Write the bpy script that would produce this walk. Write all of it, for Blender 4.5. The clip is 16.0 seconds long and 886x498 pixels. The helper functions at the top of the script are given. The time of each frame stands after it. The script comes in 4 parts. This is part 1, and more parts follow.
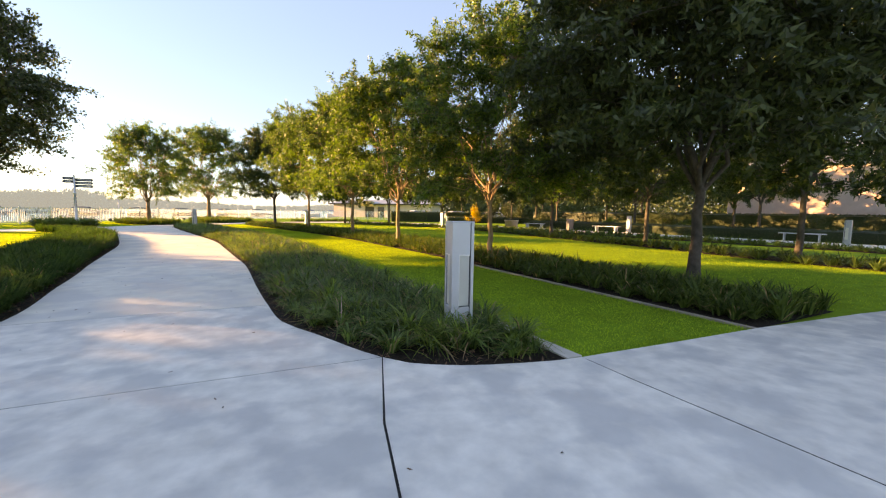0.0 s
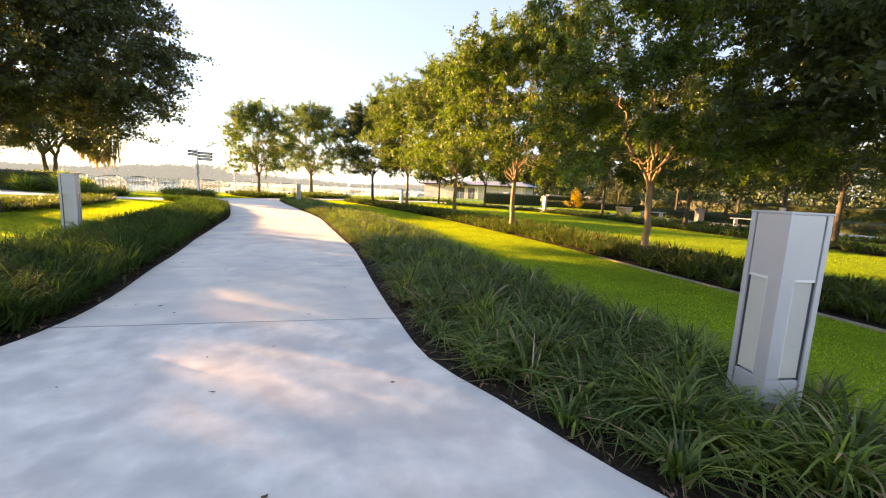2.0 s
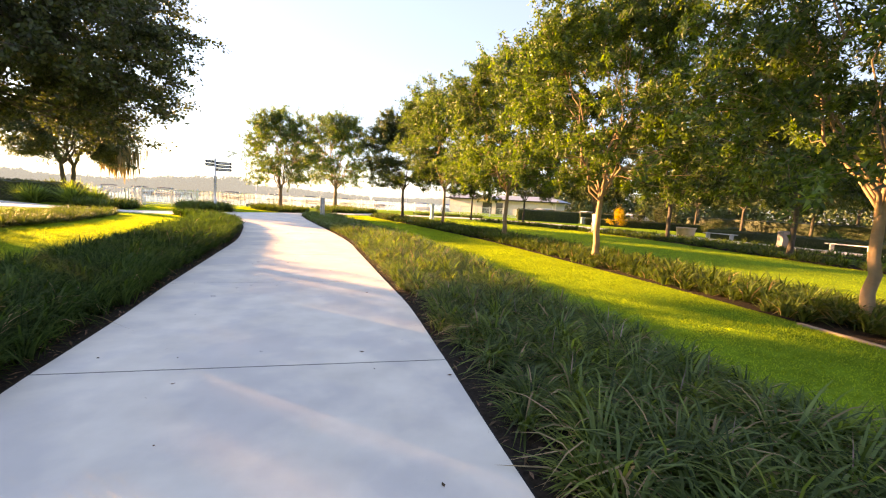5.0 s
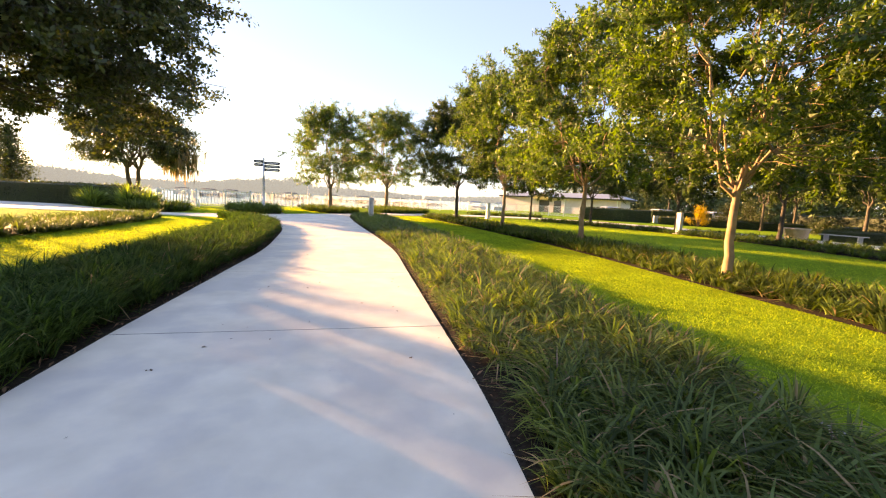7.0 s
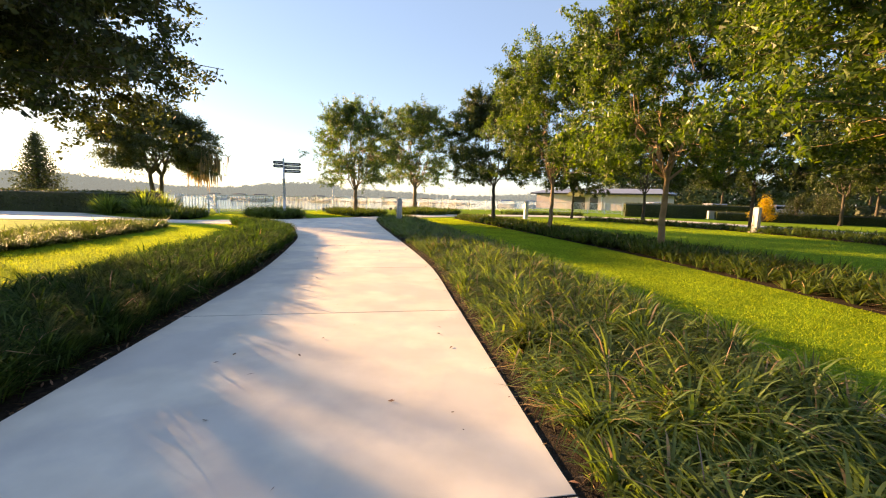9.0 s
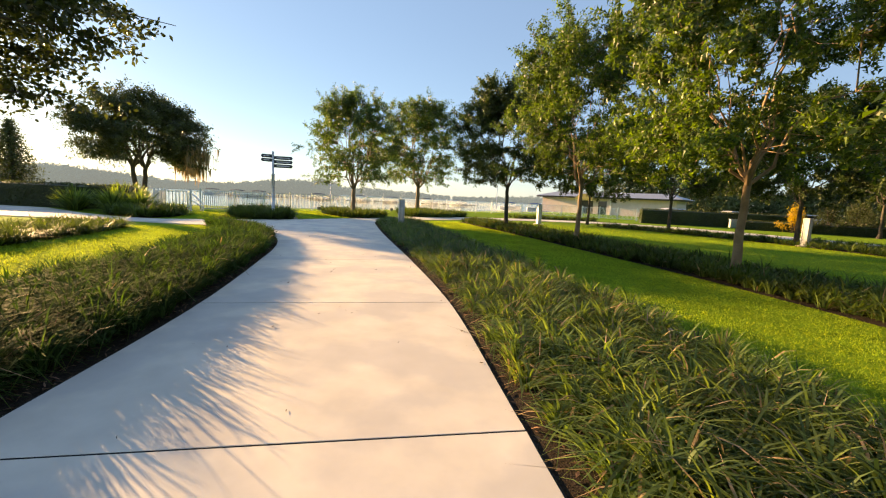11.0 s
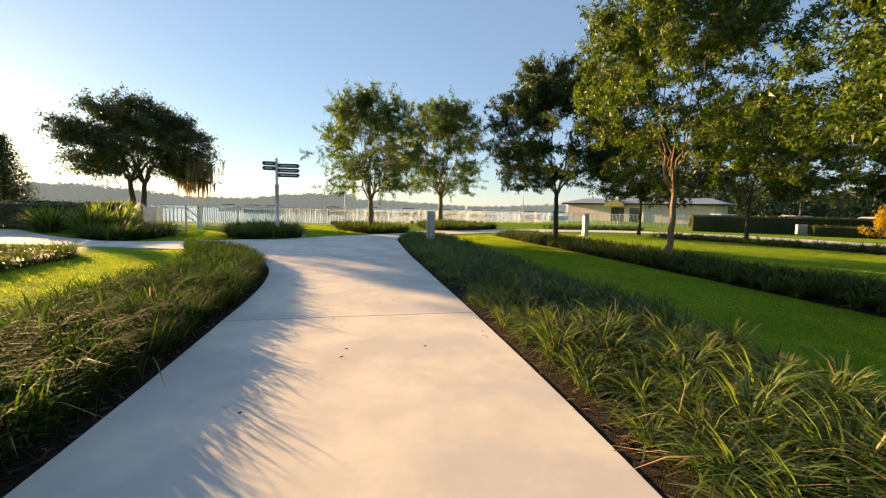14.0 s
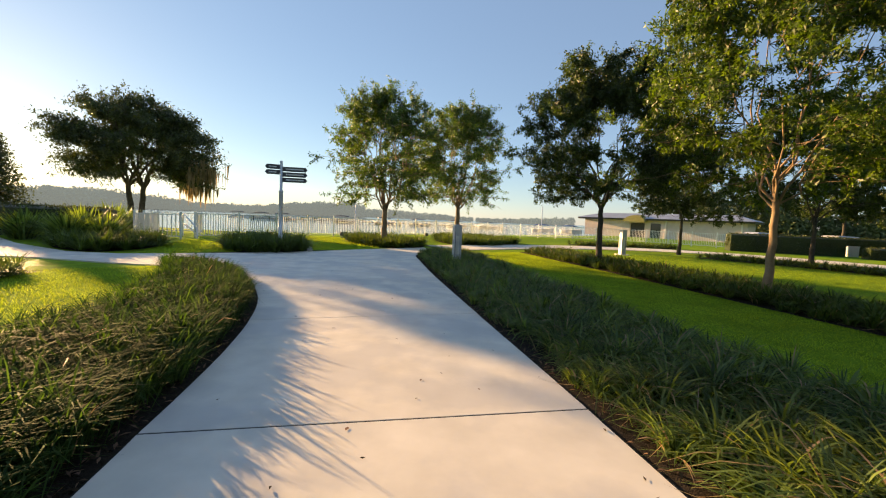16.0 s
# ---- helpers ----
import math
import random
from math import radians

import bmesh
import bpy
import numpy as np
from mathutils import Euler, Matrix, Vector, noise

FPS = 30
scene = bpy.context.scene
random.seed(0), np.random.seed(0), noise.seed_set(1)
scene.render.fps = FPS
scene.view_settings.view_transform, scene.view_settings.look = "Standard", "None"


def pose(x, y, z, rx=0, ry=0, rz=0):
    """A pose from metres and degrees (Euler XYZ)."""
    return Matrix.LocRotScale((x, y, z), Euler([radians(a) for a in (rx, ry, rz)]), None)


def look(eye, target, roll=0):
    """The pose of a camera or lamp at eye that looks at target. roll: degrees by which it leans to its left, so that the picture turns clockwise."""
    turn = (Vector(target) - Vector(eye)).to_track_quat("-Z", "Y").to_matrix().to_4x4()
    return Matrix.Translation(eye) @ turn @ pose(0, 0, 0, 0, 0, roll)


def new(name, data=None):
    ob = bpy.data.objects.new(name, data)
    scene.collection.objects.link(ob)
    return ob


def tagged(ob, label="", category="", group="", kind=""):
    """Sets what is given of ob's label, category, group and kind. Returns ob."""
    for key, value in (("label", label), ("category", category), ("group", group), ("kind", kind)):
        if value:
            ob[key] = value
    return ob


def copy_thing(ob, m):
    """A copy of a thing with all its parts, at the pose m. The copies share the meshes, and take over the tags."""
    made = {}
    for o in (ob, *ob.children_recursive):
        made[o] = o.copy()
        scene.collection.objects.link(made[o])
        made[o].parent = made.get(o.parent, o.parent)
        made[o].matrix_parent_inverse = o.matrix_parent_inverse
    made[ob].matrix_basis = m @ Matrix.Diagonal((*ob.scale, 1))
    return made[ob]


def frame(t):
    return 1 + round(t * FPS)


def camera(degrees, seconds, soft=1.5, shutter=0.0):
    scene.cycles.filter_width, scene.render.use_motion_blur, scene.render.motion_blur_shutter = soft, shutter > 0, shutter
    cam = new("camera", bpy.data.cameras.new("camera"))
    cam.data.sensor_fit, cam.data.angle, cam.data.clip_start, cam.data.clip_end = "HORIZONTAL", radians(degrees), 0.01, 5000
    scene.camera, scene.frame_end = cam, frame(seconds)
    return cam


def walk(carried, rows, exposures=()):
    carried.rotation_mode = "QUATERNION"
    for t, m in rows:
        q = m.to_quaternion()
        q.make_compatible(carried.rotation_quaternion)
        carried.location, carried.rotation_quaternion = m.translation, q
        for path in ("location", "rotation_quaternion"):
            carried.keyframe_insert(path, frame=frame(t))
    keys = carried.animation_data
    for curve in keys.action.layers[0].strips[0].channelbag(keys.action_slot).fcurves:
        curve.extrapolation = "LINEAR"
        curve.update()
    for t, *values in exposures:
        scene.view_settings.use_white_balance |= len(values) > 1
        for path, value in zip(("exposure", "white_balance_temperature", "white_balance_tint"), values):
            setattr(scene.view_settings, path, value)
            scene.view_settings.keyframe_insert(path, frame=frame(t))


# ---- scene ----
cam = camera(94.2, 16.0, soft=1.15)
PATH = [
    (0, (1.612, -5.595, 1.334), (2.154, -3.678, 1.153), 0.9),
    (0.5, (1.501, -5.035, 1.284), (1.839, -3.077, 1.054), 1.9),
    (1, (1.32, -4.488, 1.247), (1.591, -2.526, 0.971), 2.3),
    (1.5, (1.127, -3.995, 1.25), (1.331, -2.027, 0.955), 2.4),
    (2, (0.934, -3.426, 1.253), (1.084, -1.451, 0.973), 2.8),
    (2.5, (0.737, -2.871, 1.257), (0.84, -0.891, 0.995), 2.8),
    (3, (0.546, -2.308, 1.278), (0.625, -0.323, 1.046), 2.7),
    (5.5, (-0.047, 0.408, 1.323), (-0.019, 2.395, 1.104), 4.1),
    (6, (-0.088, 1.033, 1.336), (-0.133, 3.018, 1.098), 4.3),
    (6.5, (-0.211, 1.647, 1.338), (-0.339, 3.628, 1.089), 3.9),
    (7, (-0.327, 2.273, 1.331), (-0.525, 4.249, 1.092), 2.8),
    (7.5, (-0.535, 2.848, 1.326), (-0.776, 4.82, 1.096), 2.0),
    (8, (-0.653, 3.474, 1.313), (-0.939, 5.442, 1.102), 1.5),
    (8.5, (-0.866, 4.115, 1.331), (-1.171, 6.08, 1.107), 1.4),
    (9, (-1.069, 4.7, 1.321), (-1.398, 6.657, 1.075), 1.4),
    (11.5, (-2.06, 7.589, 1.375), (-2.392, 9.547, 1.136), 2.9),
    (12, (-2.343, 8.075, 1.386), (-2.701, 10.031, 1.172), 2.7),
    (12.5, (-2.564, 8.659, 1.38), (-2.957, 10.609, 1.178), 1.9),
    (13, (-2.815, 9.233, 1.355), (-3.219, 11.182, 1.157), 1.5),
    (13.5, (-3.046, 9.838, 1.357), (-3.454, 11.786, 1.158), 1.1),
    (14, (-3.284, 10.422, 1.348), (-3.688, 12.371, 1.151), 1.3),
    (14.5, (-3.521, 10.958, 1.353), (-3.93, 12.907, 1.167), 1.7),
    (15, (-3.839, 11.462, 1.376), (-4.252, 13.412, 1.209), 2.2),
    (15.5, (-4.102, 11.987, 1.407), (-4.533, 13.934, 1.253), 2.5),
    (16, (-4.399, 12.488, 1.387), (-4.84, 14.434, 1.242), 2.5),
]
walk(cam, [(t, look(eye, target, roll)) for t, eye, target, roll in PATH], exposures=[(0, 2.54, 9700, 18), (3, 2.94, 10300, 23), (6, 2.86, 9900, 24), (9, 2.20, 8700, 15), (12.5, 1.84, 8100, 7), (16, 1.68, 8050, 8)])

# ---- light ----
SUN_LEFT, SUN_UP = 63.0, 9.8   # degrees left of +y, and above the horizon
world = bpy.data.worlds.new("sky")
scene.world = world
world.use_nodes = True
wn = world.node_tree
sky = wn.nodes.new("ShaderNodeTexSky")
sky.sky_type = 'NISHITA'
sky.sun_disc = False
sky.sun_elevation = radians(SUN_UP)
sky.sun_rotation = radians(-SUN_LEFT)
sky.air_density, sky.dust_density, sky.ozone_density = 0.9, 0.12, 2.2
wn.nodes["Background"].inputs[1].default_value = 0.098
# thin even haze over the whole sky
haze = wn.nodes.new("ShaderNodeMix")
haze.data_type = 'RGBA'
haze.inputs["Factor"].default_value = 0.6
haze.inputs[7].default_value = (0.76, 1.23, 2.4, 1.0)
wn.links.new(sky.outputs[0], haze.inputs[6])
wn.links.new(haze.outputs[2], wn.nodes["Background"].inputs[0])
sun = new("sun", bpy.data.lights.new("sun", 'SUN'))
sun.data.energy, sun.data.angle, sun.data.color = 5.0, radians(0.6), (1.0, 0.66, 0.35)
to_sun = Vector((-math.sin(radians(SUN_LEFT)) * math.cos(radians(SUN_UP)), math.cos(radians(SUN_LEFT)) * math.cos(radians(SUN_UP)), math.sin(radians(SUN_UP))))
sun.matrix_world = look(to_sun * 50, (0, 0, 0))


# ---- materials ----
def material(name, color, rough=0.8, metal=0.0, scale=8.0, var=0.25, bump=0.0, bscale=60.0, stain=0.0, stain_scale=0.7,
             stain_color=None, island=0.0, per_object=0.0, stain_edge=(0.5, 0.72), translucent=None, tmix=0.4, spec=0.4):
    m = bpy.data.materials.new(name)
    m.use_nodes = True
    nt = m.node_tree
    n, l = nt.nodes, nt.links
    bsdf = n["Principled BSDF"]
    bsdf.inputs["Roughness"].default_value = rough
    bsdf.inputs["Metallic"].default_value = metal
    bsdf.inputs["Specular IOR Level"].default_value = spec
    geo = n.new("ShaderNodeNewGeometry")
    co = n.new("ShaderNodeTexCoord").outputs["Object"] if per_object < 0 else geo.outputs["Position"]

    def noise_at(s, detail=5.0):
        t = n.new("ShaderNodeTexNoise")
        t.inputs["Scale"].default_value, t.inputs["Detail"].default_value = s, detail
        l.new(co, t.inputs["Vector"])
        return t.outputs["Fac"]

    def mixed(fac, a, b):
        x = n.new("ShaderNodeMix")
        x.data_type = 'RGBA'
        l.new(fac, x.inputs["Factor"])
        for sock, v in ((x.inputs[6], a), (x.inputs[7], b)):
            if isinstance(v, tuple):
                sock.default_value = (*v, 1.0)
            else:
                l.new(v, sock)
        return x.outputs[2]

    def ramp(fac, lo, hi):
        r = n.new("ShaderNodeMapRange")
        r.inputs["From Min"].default_value, r.inputs["From Max"].default_value = lo, hi
        l.new(fac, r.inputs["Value"])
        return r.outputs["Result"]

    dark = tuple(c * (1 - var) for c in color)
    light = tuple(min(1, c * (1 + var)) for c in color)
    out = mixed(ramp(noise_at(scale), 0.3, 0.7), dark, light)
    if stain > 0:
        sc = stain_color or tuple(c * 0.6 for c in color)
        f = ramp(noise_at(stain_scale, 6.0), *stain_edge)
        k = n.new("ShaderNodeMath")
        k.operation = 'MULTIPLY'
        k.inputs[1].default_value = stain
        l.new(f, k.inputs[0])
        out = mixed(k.outputs[0], out, sc)
    rnd = None
    if island > 0:
        rnd, amount = geo.outputs["Random Per Island"], island
    elif per_object > 0:
        rnd, amount = n.new("ShaderNodeObjectInfo").outputs["Random"], per_object
    if rnd is not None:
        h = n.new("ShaderNodeHueSaturation")
        r = n.new("ShaderNodeMapRange")
        r.inputs["To Min"].default_value, r.inputs["To Max"].default_value = 1 - amount, 1 + amount
        l.new(rnd, r.inputs["Value"])
        l.new(r.outputs["Result"], h.inputs["Value"])
        l.new(out, h.inputs["Color"])
        if island > 0:
            r2 = n.new("ShaderNodeMapRange")
            r2.inputs["To Min"].default_value, r2.inputs["To Max"].default_value = 0.512, 0.478
            l.new(rnd, r2.inputs["Value"])
            l.new(r2.outputs["Result"], h.inputs["Hue"])
        out = h.outputs["Color"]
    l.new(out, bsdf.inputs["Base Color"])
    if bump > 0:
        b = n.new("ShaderNodeBump")
        b.inputs["Strength"].default_value = bump
        b.inputs["Distance"].default_value = 0.02
        l.new(noise_at(bscale, 8.0), b.inputs["Height"])
        l.new(b.outputs["Normal"], bsdf.inputs["Normal"])
    if translucent:
        t = n.new("ShaderNodeBsdfTranslucent")
        hs = n.new("ShaderNodeMix")
        hs.data_type = 'RGBA'
        hs.blend_type = 'MULTIPLY'
        hs.inputs["Factor"].default_value = 1.0
        l.new(out, hs.inputs[6])
        hs.inputs[7].default_value = (*translucent, 1.0)
        l.new(hs.outputs[2], t.inputs["Color"])
        x = n.new("ShaderNodeMixShader")
        x.inputs[0].default_value = tmix
        l.new(bsdf.outputs[0], x.inputs[1])
        l.new(t.outputs[0], x.inputs[2])
        l.new(x.outputs[0], n["Material Output"].inputs["Surface"])
    return m


M_CONCRETE = material("broom_finished_concrete", (0.75, 0.70, 0.61), 0.85, scale=2.6, var=0.10, bump=0.08, bscale=160, stain=0.52, stain_scale=1.1, stain_edge=(0.46, 0.57), stain_color=(0.53, 0.52, 0.51), per_object=0.05, spec=0.3)
M_OLDCONCRETE = material("weathered_concrete", (0.74, 0.695, 0.625), 0.85, scale=5.0, var=0.14, bump=0.1, bscale=140, stain=0.7, stain_scale=1.9, stain_edge=(0.46, 0.60), stain_color=(0.50, 0.49, 0.47), per_object=0.04, spec=0.3)
M_KERB = material("kerb_concrete", (0.60, 0.55, 0.48), 0.9, scale=9.0, var=0.12, bump=0.3, bscale=120, stain=0.4)
M_EDGING = material("brown_stained_edging", (0.34, 0.28, 0.22), 0.9, scale=9.0, var=0.15, bump=0.3, bscale=120, stain=0.4)
M_JOINT = material("joint_filler", (0.018, 0.017, 0.016), 0.95)
M_TURF = material("turf_soil", (0.19, 0.31, 0.028), 0.95, scale=3.0, var=0.22, bump=0.6, bscale=70, stain=0.35, stain_scale=0.35, stain_color=(0.20, 0.29, 0.03), spec=0.02)
M_BLADE = material("turf_blade", (0.225, 0.345, 0.045), 0.75, scale=1.2, var=0.2, island=0.25, translucent=(2.2, 1.9, 1.0), tmix=0.5, spec=0.05)
M_LILY = material("lilyturf_blade", (0.090, 0.150, 0.056), 0.5, scale=0.9, var=0.3, island=0.65, stain=0.55, stain_scale=2.2, stain_edge=(0.50, 0.68), stain_color=(0.19, 0.25, 0.055), translucent=(2.1, 2.0, 0.55), tmix=0.45, spec=0.28)
# the same lilyturf seen from its shaded side, shade put into a darker colour
M_LILY_SHADED = material("shaded_lilyturf_blade", (0.043, 0.078, 0.031), 0.7, scale=0.9, var=0.3, island=0.6, stain=0.5, stain_scale=2.2, stain_edge=(0.50, 0.68), stain_color=(0.10, 0.155, 0.04), translucent=(1.7, 2.1, 0.55), tmix=0.38, spec=0.02)
M_DRY = material("dry_blade", (0.36, 0.27, 0.14), 0.7, scale=3.0, var=0.3, island=0.4, translucent=(1.3, 1.2, 1.0), tmix=0.3)
M_SHRUB = material("shrub_blade", (0.080, 0.128, 0.038), 0.55, scale=0.9, var=0.35, island=0.5, translucent=(1.9, 1.8, 0.6), tmix=0.32, spec=0.15)
M_SPIKE = material("faded_flower_spike", (0.36, 0.25, 0.22), 0.8, scale=20, var=0.3, island=0.4)
M_MULCH = material("bark_mulch", (0.034, 0.025, 0.019), 0.95, scale=30, var=0.5, bump=1.0, bscale=90, spec=0.15)
M_CHIP = material("mulch_chip", (0.15, 0.098, 0.062), 0.9, scale=20, var=0.3, island=0.8, spec=0.1)
M_LEAF = material("tree_leaf", (0.056, 0.097, 0.020), 0.45, scale=0.6, var=0.4, island=0.65, translucent=(2.6, 2.7, 0.6), tmix=0.33, spec=0.42)
M_DEEPLEAF = material("deep_green_leaf", (0.040, 0.066, 0.018), 0.45, scale=0.6, var=0.4, island=0.55, translucent=(2.4, 2.4, 0.6), tmix=0.22, spec=0.35)
M_OAKLEAF = material("oak_leaf", (0.042, 0.062, 0.020), 0.45, scale=0.6, var=0.3, island=0.5, translucent=(2.2, 2.0, 0.8), tmix=0.22, spec=0.4)
M_FARLEAF = material("far_foliage", (0.10, 0.125, 0.06), 0.9, scale=0.15, var=0.3, island=0.3, spec=0.1)
# distant haze is put into the foliage itself as a faint grey glow
M_HAZE_GLOW = material("distant_foliage_haze_glow", (0.10, 0.13, 0.10), 0.95, scale=0.02, var=0.25, island=0.2, spec=0.05)
M_HAZE_GLOW.node_tree.nodes["Principled BSDF"].inputs["Emission Color"].default_value = (0.24, 0.27, 0.29, 1)
M_HAZE_GLOW.node_tree.nodes["Principled BSDF"].inputs["Emission Strength"].default_value = 0.26
M_GOLD = material("golden_leaf", (0.50, 0.37, 0.02), 0.6, scale=2.0, var=0.2, island=0.3, translucent=(1.3, 1.2, 0.6), tmix=0.3)
M_MOSS = material("hanging_moss", (0.20, 0.17, 0.10), 0.9, scale=4.0, var=0.3, island=0.3, translucent=(1.5, 1.3, 1.0), tmix=0.4)
M_BARK = material("smooth_tan_bark", (0.30, 0.205, 0.12), 0.8, scale=6.0, var=0.25, bump=0.4, bscale=25, stain=0.5, stain_scale=3.0, stain_color=(0.17, 0.13, 0.09))
M_OAKBARK = material("rough_grey_bark", (0.085, 0.072, 0.06), 0.95, scale=10.0, var=0.35, bump=1.0, bscale=22)
M_ALU = material("satin_aluminium_paint", (0.50, 0.52, 0.56), 0.42, 0.35, scale=3.0, var=0.05, stain=0.15, stain_scale=2.0)
M_GROOVE = material("dark_gap", (0.05, 0.055, 0.06), 0.7)
M_FROST = material("frosted_panel", (0.74, 0.74, 0.70), 0.35, scale=4.0, var=0.05, translucent=(1.0, 1.0, 0.95), tmix=0.35)
M_WHITE = material("white_powder_coat", (0.80, 0.80, 0.78), 0.45, scale=5.0, var=0.04, per_object=0.03)
M_SIGN = material("charcoal_sign_board", (0.06, 0.06, 0.065), 0.5, scale=5.0, var=0.1)
M_LETTER = material("pale_lettering", (0.7, 0.7, 0.68), 0.6)
M_STEEL = material("grey_steel", (0.62, 0.63, 0.64), 0.4, 0.5, scale=5.0, var=0.06)
M_STUCCO = material("cream_stucco", (0.66, 0.57, 0.54), 0.9, scale=2.0, var=0.06, bump=0.2, bscale=60, stain=0.2)
M_PINK = material("pink_stucco", (0.56, 0.42, 0.35), 0.9, scale=2.0, var=0.06, bump=0.2, bscale=60, stain=0.2)
M_ROOF = material("grey_metal_roof", (0.30, 0.33, 0.38), 0.5, 0.3, scale=1.0, var=0.1)
M_FASCIA = material("dark_fascia", (0.07, 0.065, 0.06), 0.6)
M_CANVAS = material("olive_canvas", (0.30, 0.27, 0.10), 0.8, scale=4.0, var=0.1)
M_BLUE = material("blue_canvas", (0.03, 0.08, 0.22), 0.8, scale=4.0, var=0.1)
M_STONE = material("tan_cast_stone", (0.55, 0.42, 0.30), 0.85, scale=6.0, var=0.12, bump=0.3, bscale=50)
M_WOOD = material("weathered_dock_wood", (0.12, 0.10, 0.085), 0.9, scale=6.0, var=0.3, bump=0.4, bscale=30)
M_BIN = material("dark_grey_metal", (0.12, 0.12, 0.125), 0.5, 0.4, scale=5.0, var=0.1)
M_CAR = material("silver_car_paint", (0.55, 0.56, 0.58), 0.25, 0.4, scale=2.0, var=0.02)
M_RUBBER = material("black_rubber", (0.02, 0.02, 0.02), 0.8)


def glass_material(name, color, rough):
    m = bpy.data.materials.new(name)
    m.use_nodes = True
    b = m.node_tree.nodes["Principled BSDF"]
    b.inputs["Base Color"].default_value = (*color, 1)
    b.inputs["Roughness"].default_value = rough
    b.inputs["Specular IOR Level"].default_value = 0.7
    return m


M_GLASS = glass_material("dark_window_glass", (0.03, 0.035, 0.04), 0.08)


def water_material():
    m = bpy.data.materials.new("lake_water")
    m.use_nodes = True
    n, l = m.node_tree.nodes, m.node_tree.links
    b = n["Principled BSDF"]
    b.inputs["Base Color"].default_value = (0.03, 0.045, 0.05, 1)
    b.inputs["Roughness"].default_value = 0.12
    b.inputs["IOR"].default_value = 1.33
    geo = n.new("ShaderNodeNewGeometry")
    t = n.new("ShaderNodeTexNoise")
    t.inputs["Scale"].default_value, t.inputs["Detail"].default_value = 1.3, 4.0
    l.new(geo.outputs["Position"], t.inputs["Vector"])
    bp = n.new("ShaderNodeBump")
    bp.inputs["Strength"].default_value, bp.inputs["Distance"].default_value = 0.5, 0.12
    l.new(t.outputs["Fac"], bp.inputs["Height"])
    l.new(bp.outputs["Normal"], b.inputs["Normal"])
    return m


M_WATER = water_material()


# ---- mesh helpers ----
rng = np.random.default_rng(7)


def mesh_of(name, V, quads=None, tris=None, mat=None, smooth=False):
    """A mesh from arrays of corners and of four- and three-cornered faces."""
    me = bpy.data.meshes.new(name)
    V = np.asarray(V, dtype=np.float32).reshape(-1, 3)
    q = np.asarray(quads if quads is not None else [], dtype=np.int32).reshape(-1, 4)
    t = np.asarray(tris if tris is not None else [], dtype=np.int32).reshape(-1, 3)
    me.vertices.add(len(V))
    me.vertices.foreach_set("co", V.ravel())
    me.loops.add(q.size + t.size)
    me.loops.foreach_set("vertex_index", np.concatenate([q.ravel(), t.ravel()]))
    me.polygons.add(len(q) + len(t))
    starts = np.concatenate([np.arange(len(q)) * 4, q.size + np.arange(len(t)) * 3]).astype(np.int32)
    me.polygons.foreach_set("loop_start", starts)
    if smooth:
        me.polygons.foreach_set("use_smooth", np.ones(len(q) + len(t), dtype=bool))
    me.update(calc_edges=True)
    if mat:
        me.materials.append(mat)
    return me


def part(name, bm, mat, parent=None, label="", smooth=False):
    """Links a bmesh, or a mesh, as one object under its thing."""
    if isinstance(bm, bmesh.types.BMesh):
        me = bpy.data.meshes.new(name)
        bmesh.ops.recalc_face_normals(bm, faces=bm.faces)
        if smooth:
            for f in bm.faces:
                f.smooth = True
        bm.to_mesh(me)
        bm.free()
    else:
        me = bm
    if mat and not me.materials:
        me.materials.append(mat)
    ob = new(name, me)
    if parent:
        ob.parent = parent
    if label:
        tagged(ob, label)
    return ob


def thing(name, m, label, category, group="", kind=""):
    ob = new(name)
    ob.matrix_basis = m
    ob.empty_display_size = 0.2
    return tagged(ob, label, category, group, kind)


def box(bm, x0, x1, y0, y1, z0, z1, bevel=0.0, m=None):
    """Adds a box, with bevelled edges where asked."""
    r = bmesh.ops.create_cube(bm, size=1)
    vs = r["verts"]
    for v in vs:
        v.co = Vector(((x0 + x1) / 2 + v.co.x * (x1 - x0), (y0 + y1) / 2 + v.co.y * (y1 - y0), (z0 + z1) / 2 + v.co.z * (z1 - z0)))
    if bevel > 0:
        es = list({e for v in vs for e in v.link_edges})
        r = bmesh.ops.bevel(bm, geom=es, offset=bevel, segments=2, profile=0.6, affect='EDGES')
        vs = list({v for f in r["faces"] for v in f.verts} | {v for v in vs if v.is_valid})
    if m is not None:
        for v in vs:
            v.co = m @ v.co
    return vs


def one_box(x0, x1, y0, y1, z0, z1, bevel=0.0, m=None):
    bm = bmesh.new()
    box(bm, x0, x1, y0, y1, z0, z1, bevel, m)
    return bm


def lathe(profile, sides=16):
    """A turned shape from (radius, height) pairs."""
    V, Q = [], []
    for r, z in profile:
        for k in range(sides):
            a = 2 * math.pi * k / sides
            V.append((r * math.cos(a), r * math.sin(a), z))
    for i in range(len(profile) - 1):
        for k in range(sides):
            k2 = (k + 1) % sides
            Q.append((i * sides + k, i * sides + k2, (i + 1) * sides + k2, (i + 1) * sides + k))
    return np.array(V), np.array(Q)


